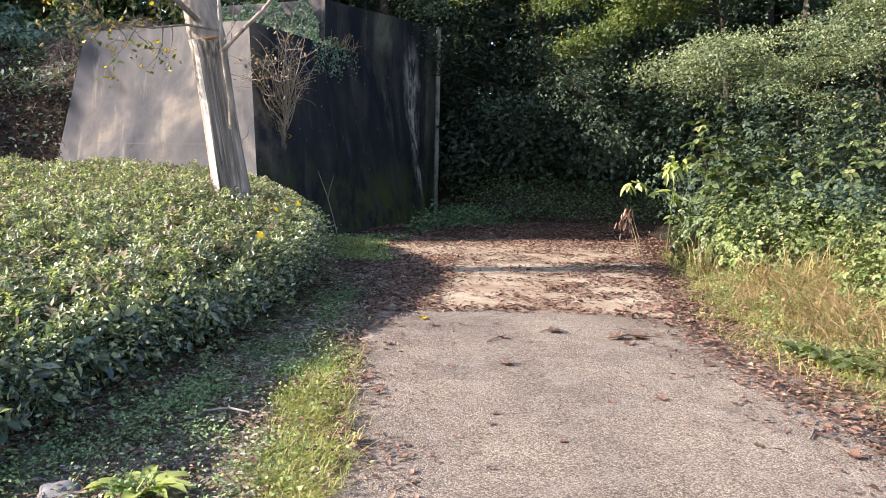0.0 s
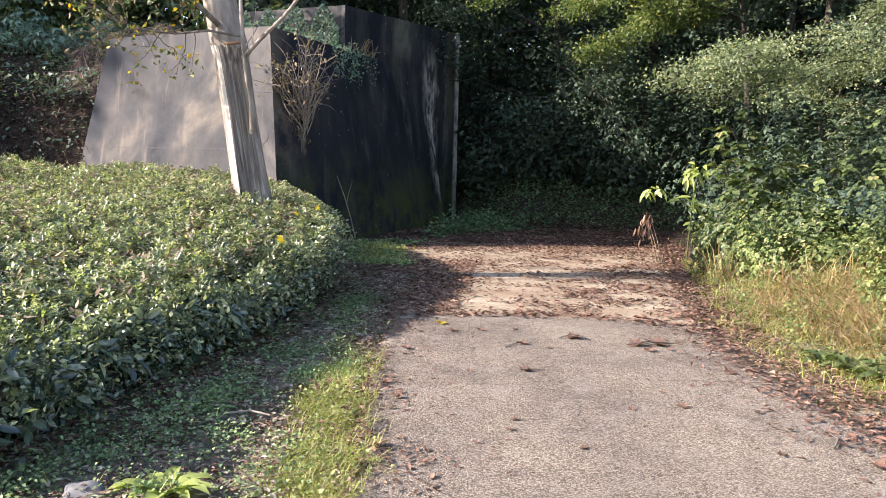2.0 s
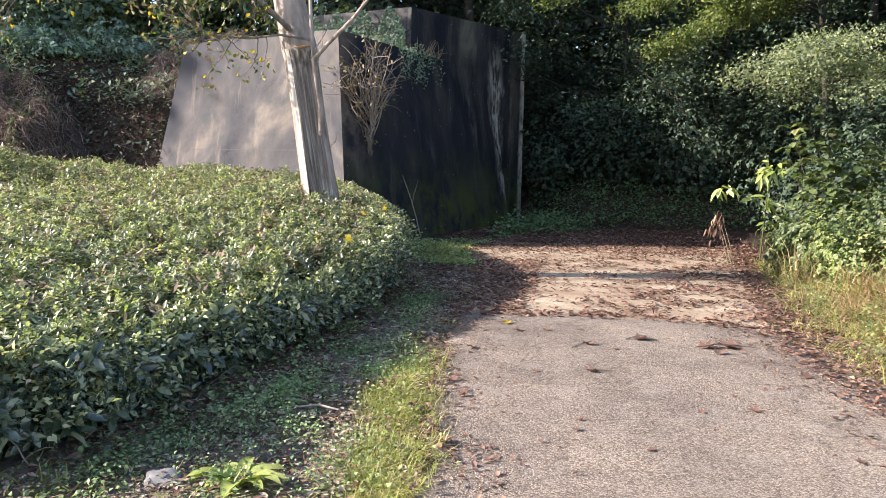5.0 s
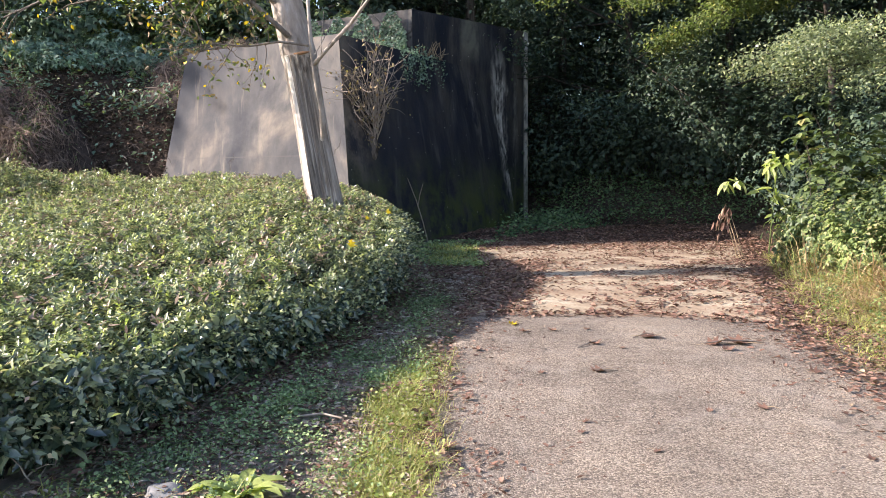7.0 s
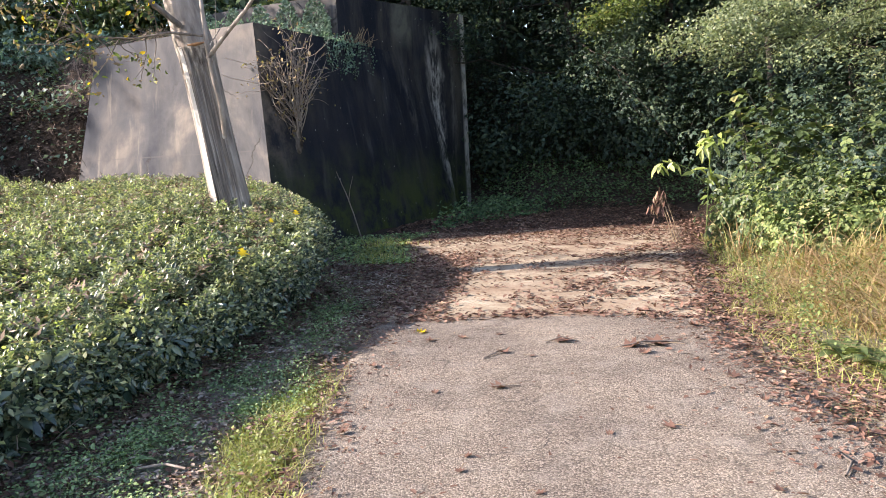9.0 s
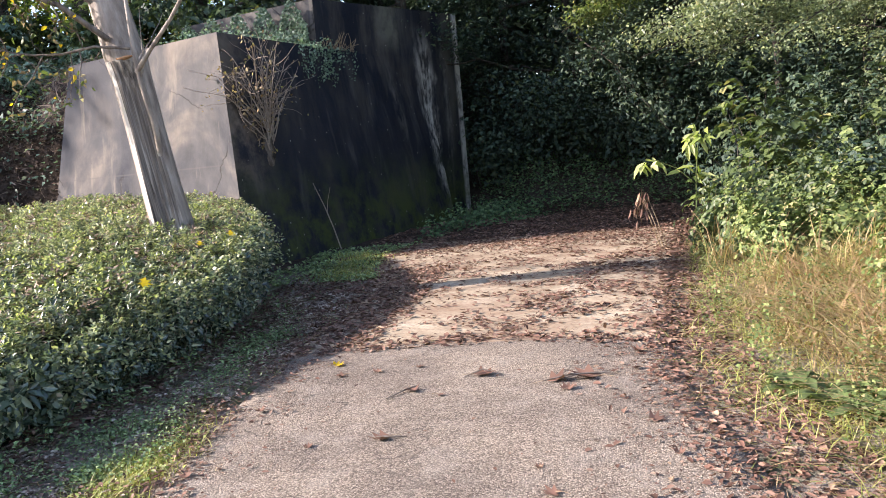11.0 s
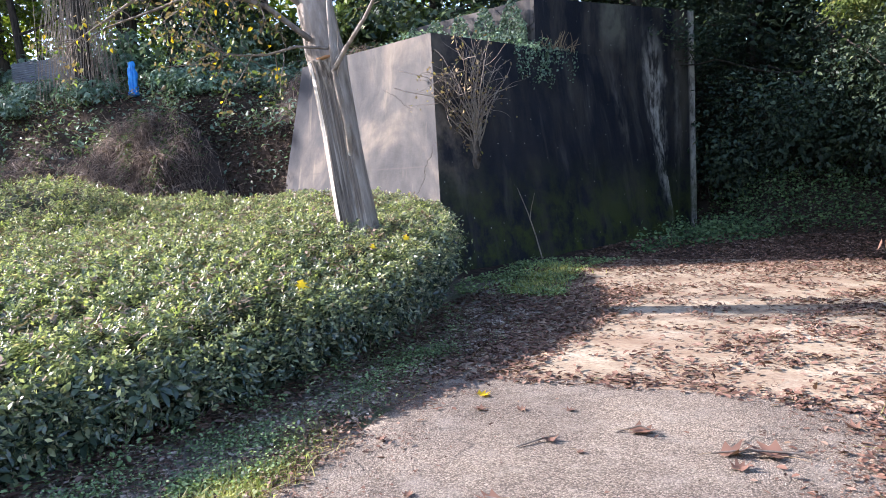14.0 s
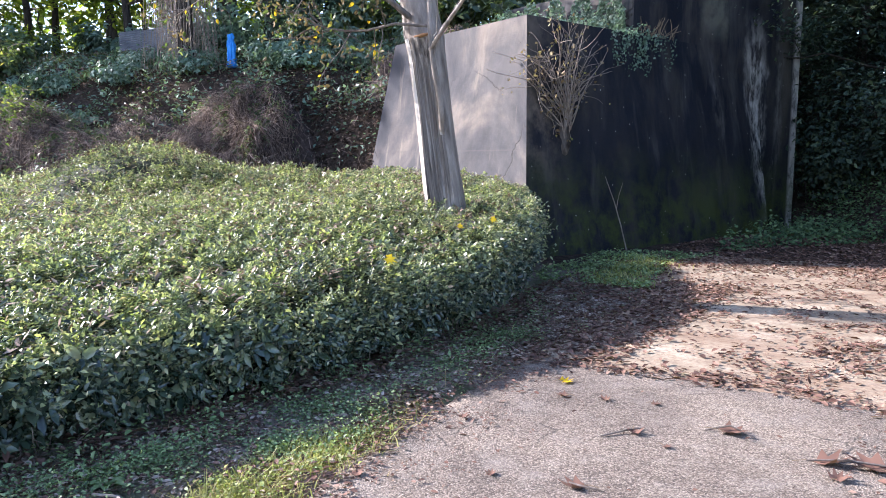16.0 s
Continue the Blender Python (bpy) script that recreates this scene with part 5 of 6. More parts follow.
def bush(name, cx, cy, rx, ry, h, count, size, mat, label, stems=14, stem_mat=None, wide=0.62):
    """A bush: arching stems from the ground and leaves gathered along them."""
    ob = tagged(new(name), label, "bush")
    base = float(ground_z(cx, cy))
    anchor = []
    for _ in range(stems):
        tb = Tubes()
        t, q = rng.uniform(0, 6.28), rng.uniform(0, 0.6) ** 0.5
        st = (cx + rx * q * math.cos(t) * 0.6, cy + ry * q * math.sin(t) * 0.6, base - 0.03)
        cp = curve_pts(st, (math.cos(t) * 0.5 * rx, math.sin(t) * 0.5 * ry, h), h * rng.uniform(0.75, 1.25), 7, 0.3, 0.35)
        tb.add(cp, np.linspace(0.012, 0.003, 8), 5)
        anchor.append(cp[2:])
        put("stem", tb.mesh("stem", stem_mat or M_GREENSTEM), ob)
    anchor = np.concatenate(anchor)
    k = count // 3
    p = anchor[rng.integers(0, len(anchor), k)] + rng.normal(0, 1, (k, 3)) * np.array([rx, ry, h]) * 0.16
    p[:, 2] = np.maximum(p[:, 2], base + 0.04)
    c = np.array([cx, cy, base + 0.3 * h])
    n = unit(unit(p - c) + np.array([-0.2, -0.1, 0.7]) + rand_dirs(k) * 0.5)
    d = unit(np.cross(n, rand_dirs(k)))
    side = np.cross(n, d)
    L = size * rng.uniform(0.55, 1.75, k)
    d3 = np.stack([d, d * 0.35 + side, d * 0.35 - side], axis=1).reshape(-1, 3) + rand_dirs(3 * k) * 0.2 + np.array([0, 0, -0.2])
    L3 = np.stack([L * 1.15, L, L], axis=1).ravel()
    put("foliage", leaves("foliage", np.repeat(p, 3, 0), d3, np.repeat(n, 3, 0), L3, L3 * wide, mat, 0.15, 0.2, cy > 13), ob, "", "", "", "stuff")
    return ob


x, y = scatter(7000, 2.8, 8.0, 8.5, 12.5, lambda x, y: (x > ROAD_R(y) + 0.3) * np.clip(0.2 + 0.9 * wave_noise(x, y, 1.3, 98), 0, 1))
grass_patch("tall_grass", x, y, 0.55 + 0.3 * wave_noise(x, y, 0.6, 99), 0.012, L_STRAW, "dry stalks standing among the brambles", 0.45)
BRAMBLE = "green bramble thicket beside the lane"
for cx, cy, rx, ry, h, k, mt in ((4.0, 9.6, 0.9, 0.9, 0.85, 1500, L_WEED), (3.6, 10.9, 0.7, 0.8, 0.8, 1300, L_SHRUB), (4.9, 10.4, 1.0, 1.0, 0.95, 1900, L_SHRUB), (4.3, 12.0, 1.0, 0.9, 1.0, 1900, L_SHRUB),
                                 (5.9, 9.4, 1.0, 1.0, 0.9, 1700, L_SHRUB), (5.6, 11.9, 1.0, 1.0, 1.1, 1900, L_FOREST), (7.0, 10.8, 1.1, 1.1, 1.15, 1900, L_SHRUB), (5.0, 8.3, 0.8, 0.8, 0.8, 1300, L_WEED),
                                 (6.5, 8.2, 1.0, 1.0, 1.0, 1300, L_SHRUB), (4.3, 7.2, 0.7, 0.7, 0.55, 900, L_WEED), (7.2, 12.8, 1.2, 1.0, 1.7, 2000, L_FOREST), (8.6, 11.6, 1.3, 1.2, 1.7, 2000, L_FOREST)):
    bush("bramble", cx, cy, rx, ry, h, int(k * (4.2 if mt is L_WEED else 3.4)), 0.040 if mt is L_WEED else 0.052, mt, BRAMBLE)["group"] = "brambles beside the lane"

bush("shrub", 4.3, 13.0, 0.8, 0.6, 2.0, 800, 0.105, L_SHRUB, "tall shrub with large lobed green leaves beside the lane", 12, M_DARKBARK, 0.8)
bush("shrub", 6.0, 12.6, 1.0, 0.8, 1.9, 1000, 0.09, L_SHRUB, "tall leafy green shrub among the brambles", 12, M_DARKBARK, 0.75)
sapling = tagged(new("sapling"), "young plant with drooping lime-green leaves beside the lane", "plant")
tb = Tubes()
stem = np.array([(3.12, 12.3, 0.0), (3.14, 12.28, 0.5), (3.16, 12.28, 1.0), (3.22, 12.3, 1.55)])
tb.add(stem, [0.014, 0.012, 0.01, 0.005], 6)
side = np.array([(3.15, 12.28, 0.85), (2.9, 12.25, 1.1), (2.6, 12.22, 1.24), (2.42, 12.2, 1.22)])
tb.add(side, [0.008, 0.007, 0.006, 0.004], 5)
put("stem", tb.mesh("stem", M_GREENSTEM), sapling)
pts = np.concatenate([stem[3] + rng.normal(0, 1, (26, 3)) * (0.10, 0.10, 0.06), stem[2] + rng.normal(0, 1, (12, 3)) * (0.08, 0.08, 0.15), side[3] + rng.normal(0, 1, (7, 3)) * (0.05, 0.05, 0.03), side[2] + rng.normal(0, 1, (5, 3)) * 0.05])
out = np.stack([rng.normal(0, 0.7, len(pts)), rng.normal(0, 0.7, len(pts)), rng.uniform(-0.9, 0.2, len(pts))], axis=1)
put("foliage", leaves("foliage", pts, out, rand_dirs(len(pts)) * 0.3 + np.array([-0.3, -0.6, 0.8]), rng.uniform(0.15, 0.28, len(pts)), rng.uniform(0.06, 0.085, len(pts)), L_PALE, 0.15, 0.35), sapling, "long drooping lime-green leaves")
dead_stalk = tagged(new("dead_stalk"), "withered brown plant hanging over at the lane's edge", "plant")
tb = Tubes()
for s in ((0, 0), (0.05, 0.03), (-0.04, 0.05)):
    tb.add([(2.62 + s[0], 11.9 + s[1], 0.0), (2.5 + s[0], 11.88, 0.4), (2.38 + s[0], 11.86, 0.74), (2.30 + s[0], 11.86, 0.62), (2.26 + s[0], 11.86, 0.45)], [0.008, 0.007, 0.006, 0.005, 0.003], 5)
put("stem", tb.mesh("stem", M_DRYSTEM), dead_stalk)
pts = np.array([(2.33, 11.86, 0.70)]) + rng.normal(0, 1, (34, 3)) * (0.05, 0.04, 0.09)
put("foliage", leaves("foliage", pts, np.array([[0, 0, -1.0]]) + rand_dirs(34) * 0.4, rand_dirs(34), 0.15, 0.035, L_DRY, 0.3, 0.1), dead_stalk, "withered tan leaves")


# ---- woodland trees ----
def woodland_tree(name, x, y, height, radius, crown_lo, spread, count, size, mat, label, limbs=12, lean=(0, 0), bark=None, flat=0.75, aim=None, droop=0.1, puff=0.5, reach=()):
    """A trunk, limbs that fork, and leaves in sprays along the twigs."""
    ob = tagged(new(name), label, "tree")
    z0 = float(ground_z(x, y)) - 0.1
    bark = bark or M_DARKBARK
    hs = np.linspace(0, 1, 12)
    tp = np.stack([x + lean[0] * hs ** 1.3 * height + 0.12 * np.sin(hs * 7 + x), y + lean[1] * hs ** 1.3 * height + 0.1 * np.cos(hs * 6 + y), z0 + hs * height], axis=1)
    tb = Tubes()
    tb.add(tp, radius * (1 - 0.8 * hs) * (1 + 0.5 * np.exp(-hs * 22)), 11, 0.05)
    put("trunk", tb.mesh("trunk", bark), ob)
    anchor, dirs = [], []
    for a in range(limbs):
        u = crown_lo + (0.97 - crown_lo) * (a + rng.uniform(0, 1)) / limbs
        st = np.array([np.interp(u, hs, tp[:, c]) for c in range(3)])
        t = a * 2.4 + rng.uniform(-0.5, 0.5)
        d = np.array([math.cos(t), math.sin(t), flat * rng.uniform(0.0, 0.8)])
        if aim is not None:
            d[:2] = d[:2] * 0.7 + np.array(aim)
        ln = spread * (1.15 - 0.55 * (u - crown_lo) / (1 - crown_lo)) * rng.uniform(0.75, 1.2)
        lb = curve_pts(st, d, ln, 8, 0.35, droop * 4)
        if a < len(reach):
            end, u = np.array(reach[a][:3]), np.linspace(0, 1, 9)[:, None]
            st = np.array([np.interp(reach[a][3], hs, tp[:, c]) for c in range(3)])
            lb = st + (end - st) * u + np.array([[0, 0, 0.5]]) * np.sin(u * 3.14)
            ln = float(np.linalg.norm(end - st)) * 0.24
        tb = Tubes()
        tb.add(lb, np.linspace(radius * 0.32, 0.008, 9), 6)
        for _ in range(5):
            s = rng.integers(2, 9)
            tw = curve_pts(lb[s], lb[s] - lb[s - 1] + rng.normal(0, 0.45, 3) * ln / 8, ln * rng.uniform(0.2, 0.5), 5, 0.4, droop * 3)
            tb.add(tw, np.linspace(0.014, 0.004, 6), 3)
            anchor.append(tw[1:])
            dirs.append(np.gradient(tw, axis=0)[1:])
        put("limb", tb.mesh("limb", bark), ob)
    anchor, dirs = np.concatenate(anchor), unit(np.concatenate(dirs))
    i = rng.integers(0, len(anchor), count)
    p = anchor[i] + rng.normal(0, 1, (count, 3)) * np.array([1, 1, 0.45]) * spread * 0.10 * puff
    L = size * rng.uniform(0.6, 1.35, count)
    d = dirs[i] * 0.7 + rand_dirs(count, 0.5)
    n = rand_dirs(count) * 0.6 + np.array([-0.4, -0.15, 0.8])
    put("crown", leaves("crown", p, d, n, L, L * 0.52, mat, 0.15, 0.2, True), ob, "", "", "", "stuff")
    return ob


# trees leaning over the lane on the sunny side
# limbs hanging over the lane: where each ends, and its height on the trunk
REACH = [(2.5, 12.6, 2.75, 0.36), (2.9, 12.6, 3.2, 0.42), (3.1, 12.5, 2.55, 0.35), (3.7, 12.3, 3.3, 0.44), (4.6, 12.4, 2.9, 0.38), (5.4, 12.3, 3.6, 0.5)]
YELLOW_REACH = [(1.3, 17.2, 3.9, 0.5), (2.0, 17.6, 4.4, 0.52), (2.8, 17.2, 4.6, 0.5), (0.7, 17.8, 5.0, 0.55), (3.5, 17.6, 5.3, 0.55), (-0.1, 18.2, 5.8, 0.6), (1.9, 16.6, 5.2, 0.58)]
PALE = "leafy tree with small pale green leaves leaning over the lane"
woodland_tree("woodland_tree", 8.4, 16.2, 8.5, 0.08, 0.34, 3.9, 60000, 0.060, L_LIGHT, PALE, 22, (-0.04, -0.05), None, 0.5, (-0.2, -0.5), 0.07, 0.6, REACH)
woodland_tree("woodland_tree", 10.4, 15.6, 8.5, 0.09, 0.14, 3.9, 56000, 0.060, L_LIGHT, PALE, 22, (-0.05, -0.08), None, 0.5, (-0.3, -0.45), 0.10, 0.5)
woodland_tree("woodland_tree", 9.4, 11.8, 7.0, 0.07, 0.16, 3.0, 34000, 0.056, L_LIGHT, PALE, 17, (-0.02, -0.03), None, 0.5, (-0.35, -0.2), 0.10, 0.5)
YEL = "tree with yellow-green autumn leaves at the wood's edge"
woodland_tree("woodland_tree", 6.2, 20.4, 10.0, 0.12, 0.48, 4.2, 26000, 0.095, L_YELLOW, YEL, 17, (-0.05, -0.06), None, 0.5, (-0.35, -0.3), 0.06, 0.6, YELLOW_REACH)
woodland_tree("woodland_tree", 1.5, 23.5, 11, 0.14, 0.10, 4.2, 20000, 0.11, L_FOREST, "dark evergreen woodland tree in shade", 14, (-0.02, -0.06), None, 0.5, (-0.2, -0.5), 0.1, 0.9)
for x, y, h, sp in ((-0.8, 26, 12, 4.6), (4.5, 25, 12, 4.6), (8.5, 21, 11, 4.4), (12.5, 17.5, 11, 4.4), (9.5, 27, 13, 5.0), (14.5, 23, 13, 5.0), (1.8, 31, 14, 5.2), (-5, 27, 12, 4.6), (17, 16, 12, 4.6), (14, 11, 10, 3.6), (7, 34, 15, 5.5), (20, 28, 15, 5.5)):
    woodland_tree("woodland_tree", x, y, h, 0.16, 0.06, sp, 20000 if y < 28 and x < 13 else 8500, 0.14 if y < 28 and x < 13 else 0.22, L_FOREST, "dark evergreen woodland tree in shade", 18, (0, 0), None, 0.35, None, 0.15, 1.1)


# deep woods closing the view
def deep_woods(name, count, a0, a1, r0, r1, zmax, size, mat, label):
    t, r = rng.uniform(radians(a0), radians(a1), count), rng.uniform(r0, r1, count)
    x, y = r * np.sin(t), r * np.cos(t)
    z = ground_z(x, y) + zmax * rng.uniform(0, 1, count)
    p = np.stack([x, y, z], axis=1) + 0.9 * np.stack([wave_noise(y, z, 3.0, 7), wave_noise(x, z, 3.0, 8), wave_noise(x, y, 2.0, 9)], axis=1)
    L = size * rng.uniform(0.6, 1.4, count)
    ob = tagged(new(name), label, "woods", "", "stuff")
    put("foliage", leaves("foliage", p, rand_dirs(count, 0.6), rand_dirs(count) * 0.7 + np.array([-0.2, -0.5, 0.7]), L, L * 0.6, mat, 0.15, 0.1, True), ob, "", "", "", "stuff")


deep_woods("deep_woods", 46000, -16, 52, 33, 44, 19, 0.80, L_FOREST, "dense dark woodland foliage behind the lane")
deep_woods("deep_woods", 24000, -72, -16, 40, 56, 17, 0.60, L_BRIGHT, "sunlit yellow-green woodland foliage beyond the hill")

# ---- undergrowth on the shaded bank ----
x, y = scatter(90000, -2.6, 14, 15.0, 25, lambda x, y: (x > np.interp(y, [12, 19.5, 21.4, 27], [-2, -1.4, -1.2, -2.5])) * np.where(y < 19.2, (x < ROAD_L(y) - 0.2) | (x > ROAD_R(y) + 0.4), 1) * np.clip(0.7 + 0.4 * wave_noise(x, y, 1.6, 95), 0, 1))
p = on_ground(x, y, 0) + np.stack([0 * x, 0 * x, rng.uniform(0, 1, len(x)) ** 2 * (0.16 + 0.22 * (1 + wave_noise(x, y, 1.3, 96)))], axis=1)
L = 0.075 * rng.uniform(0.6, 1.4, len(x))
ug = tagged(new("undergrowth"), "dense ivy and low plants on the shaded bank", "undergrowth", "", "stuff")
put("foliage", leaves("foliage", p, rand_dirs(len(x), 0.4), rand_dirs(len(x)) * 0.6 + np.array([0, -0.5, 1.0]), L, L * 0.7, L_BANK, 0.15, 0.1, True), ug, "", "", "", "stuff")
for cx, cy, h in ((-0.9, 22.6, 2.2), (1.2, 21.8, 2.0), (3.2, 21.5, 2.4), (5.6, 20.6, 2.6), (7.6, 18.6, 2.6), (6.6, 16.4, 2.2), (9.6, 16.2, 2.6), (-1.6, 24.6, 3.2), (2.2, 24.2, 3.2), (10.5, 13.6, 2.4), (5.2, 15.0, 1.6)):
    bush("woodland_shrub", cx, cy, 1.7, 1.4, h, 9000, 0.075, L_FOREST, "dark green woodland shrub in deep shade", 18, M_DARKBARK)["group"] = "shrubs under the trees"

# ---- hillside on the left ----
hill_area = lambda x, y: (y > hedge_back(x) - 0.3) * (x < np.interp(y, [12, 14.3, 15, 22], [-8.0, -8.6, -8.6, -6.0]))
x, y = scatter(52000, -26, -6, 8.5, 24, lambda x, y: hill_area(x, y) * np.clip(0.62 + 0.8 * wave_noise(x, y, 2.0, 101), 0.04, 1) * np.where(y < 14.5, 0.5, 1))
p = on_ground(x, y, 0) + np.stack([0 * x, 0 * x, rng.uniform(0, 0.22, len(x))], axis=1)
L = 0.10 * rng.uniform(0.6, 1.4, len(x))
hx, hy = scatter(70000, -25, -8.2, 8.0, 18.5, lambda x, y: hill_area(x, y) * np.clip(0.4 + 0.7 * wave_noise(x, y, 1.6, 102), 0.08, 1) * np.where((x > -11.6) & (y < 15.2), 0.35, 1))
hp = on_ground(hx, hy, 0) + np.stack([0 * hx, -0.1 * np.ones(len(hx)), rng.uniform(0, 0.28, len(hx))], axis=1)
mixed = rng.uniform(0, 1, len(hx)) + 0.35 * wave_noise(hx, hy, 2.2, 103)
for mt, lo, hi, lab in ((L_DEAD, -9, 0.55, "dry brown weeds and stems over the bank"), (L_SHRUB, 0.55, 0.85, "green weeds over the bank"), (L_TEAL, 0.85, 9, "bluish-green weeds over the bank")):
    ok = (mixed >= lo) & (mixed < hi)
    k = int(ok.sum())
    hl2 = tagged(new("undergrowth"), lab, "undergrowth", "", "stuff")
    LL = rng.uniform(0.07, 0.17, k)
    put("foliage", leaves("foliage", hp[ok], rand_dirs(k, 0.6) + np.array([0, -0.3, 0.1]), rand_dirs(k) * 0.7 + np.array([-0.3, -0.7, 0.7]), LL, LL * (0.22 if mt is L_DEAD else 0.55), mt, 0.15, 0.2, True), hl2, "", "", "", "stuff")
iv = tagged(new("undergrowth"), "ivy and low plants covering the hillside", "undergrowth", "", "stuff")
put("foliage", leaves("foliage", p, rand_dirs(len(x), 0.4), rand_dirs(len(x)) * 0.6 + np.array([-0.2, -0.4, 1.0]), L, L * 0.7, L_TEAL, 0.15, 0.1, True), iv, "", "", "", "stuff")
x, y = scatter(46000, -24, -7, 9.5, 22, lambda x, y: hill_area(x, y) * np.clip(0.45 - 0.7 * wave_noise(x, y, 2.0, 101), 0.03, 1))
p = on_ground(x, y, 0.02)
L = 0.085 * rng.uniform(0.5, 1.4, len(x))
lt = tagged(new("leaf_litter"), "brown fallen leaves over the hillside", "leaf litter", "", "stuff")
put("leaf_layer", leaves("leaf_layer", p, rand_dirs(len(x), 0.2), rand_dirs(len(x)) * 0.5 + np.array([0, -0.3, 1.0]), L, L * 0.6, L_DRY, 0.15, 0.1, True), lt, "", "", "", "stuff")


def dead_vines(cx, cy, rx, ry, h, count, label):
    """A heap of dry hanging vines over the bank."""
    ob = tagged(new("dead_vine_heap"), label, "vines", "", "stuff")
    x, y = cx + rx * rng.normal(0, 0.5, count), cy + ry * rng.normal(0, 0.5, count)
    dome = np.maximum(0, 1 - ((x - cx) / (rx * 1.3)) ** 2 - ((y - cy) / (ry * 1.3)) ** 2)
    p = on_ground(x, y, 0)
    lump = 1 + 0.35 * wave_noise(x, y, 0.9, 111) + 0.2 * wave_noise(x, y, 0.35, 112)
    p[:, 2] += h * dome ** 0.5 * lump * (1 - 0.35 * rng.uniform(0, 1, count) ** 2)
    d = np.stack([rng.normal(0, 0.55, count), rng.normal(-0.55, 0.4, count), rng.normal(-0.55, 0.45, count)], axis=1)
    put("strand_mass", leaves("strand_mass", p, d, rand_dirs(count) * 0.5 + np.array([0, -0.7, 0.6]), rng.uniform(0.16, 0.55, count), rng.uniform(0.008, 0.020, count), L_DEAD, 0.1, 0.3, True), ob, "", "", "", "stuff")
    # dark mound below the strands, coloured as the shade in the gaps
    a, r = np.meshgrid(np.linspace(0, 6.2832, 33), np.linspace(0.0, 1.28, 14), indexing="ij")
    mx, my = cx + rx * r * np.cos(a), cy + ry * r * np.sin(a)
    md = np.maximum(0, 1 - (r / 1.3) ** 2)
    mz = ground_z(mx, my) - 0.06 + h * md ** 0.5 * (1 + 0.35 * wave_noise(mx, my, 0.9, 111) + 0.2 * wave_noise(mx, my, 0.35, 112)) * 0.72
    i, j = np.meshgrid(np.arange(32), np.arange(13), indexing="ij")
    put("shaded_core", fast_mesh("shaded_core", np.stack([mx, my, mz], axis=-1).reshape(-1, 3), np.stack([i * 14 + j, (i + 1) * 14 + j, (i + 1) * 14 + j + 1, i * 14 + j + 1], axis=-1).reshape(-1, 4)[:, ::-1], M_HEAPSHADE, True), ob, "dark mound standing for the shade inside the heap", "", "", "stuff")
    pick = (wave_noise(x, y, 0.9, 113) > 0.1) & (rng.uniform(0, 1, count) < 0.45)
    q, k = p[pick] + np.array([0, -0.05, 0.04]), int(pick.sum())
    L = rng.uniform(0.04, 0.10, k)
    put("foliage", leaves("foliage", q, rand_dirs(k), rand_dirs(k) * 0.8 + np.array([-0.3, -0.5, 0.7]), L, L * 0.55, L_SHRUB, 0.15, 0.2, True), ob, "small green leaves growing through", "", "", "stuff")


dead_vines(-12.0, 13.5, 1.7, 1.0, 0.75, 14000, "heap of dry brown hanging vines on the bank")
dead_vines(-14.2, 12.3, 1.9, 1.0, 0.5, 8000, "tangle of dry brown vines on the bank")
dead_vines(-17.0, 11.4, 2.4, 1.1, 0.5, 9000, "tangle of reddish dry vines on the bank")
dead_vines(-20.8, 10.2, 2.6, 1.2, 0.5, 6000, "tangle of dry brown vines on the bank")
dead_vines(-24.6, 9.4, 2.6, 1.3, 0.6, 5000, "tangle of dry brown vines on the bank")
dead_vines(-18.6, 8.7, 1.8, 0.9, 0.4, 5000, "tangle of dry brown vines on the bank")
dead_vines(-22.0, 8.2, 2.0, 1.0, 0.5, 5000, "tangle of dry brown vines on the bank")
# dead leaves in the hollow, its shade put into their colour
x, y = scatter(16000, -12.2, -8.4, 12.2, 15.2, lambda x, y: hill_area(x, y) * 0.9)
hollow = tagged(new("leaf_litter"), "dead leaves and stems in the hollow beside the wall, darkened for its shade", "leaf litter", "", "stuff")
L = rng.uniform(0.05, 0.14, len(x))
put("leaf_layer", leaves("leaf_layer", on_ground(x, y, 0.0) + np.stack([0 * x, 0 * x, rng.uniform(0, 0.12, len(x))], axis=1), rand_dirs(len(x), 0.5) + np.array([0, -0.2, -0.1]), rand_dirs(len(x)) * 0.8 + np.array([0, -0.5, 0.8]), L, L * rng.uniform(0.12, 0.5, len(x)), L_HOLLOWSHADE, 0.2, 0.1, True), hollow, "", "", "", "stuff")
# forest-leaf shrubs added to keep the hollow as dark as its shade
for cx, cy, h in ((-9.4, 13.2, 0.45), (-10.2, 13.1, 0.5), (-10.9, 13.0, 0.45)):
    bush("woodland_shrub", cx, cy, 0.6, 0.4, h, 1500, 0.055, L_FOREST, "dark green shrub in the hollow beside the wall", 12, M_DARKBARK)["group"] = "shrubs beside the wall"
dead_vines(-8.4, 16.2, 1.5, 1.0, 0.6, 3500, "dry brown vines beside the wall")
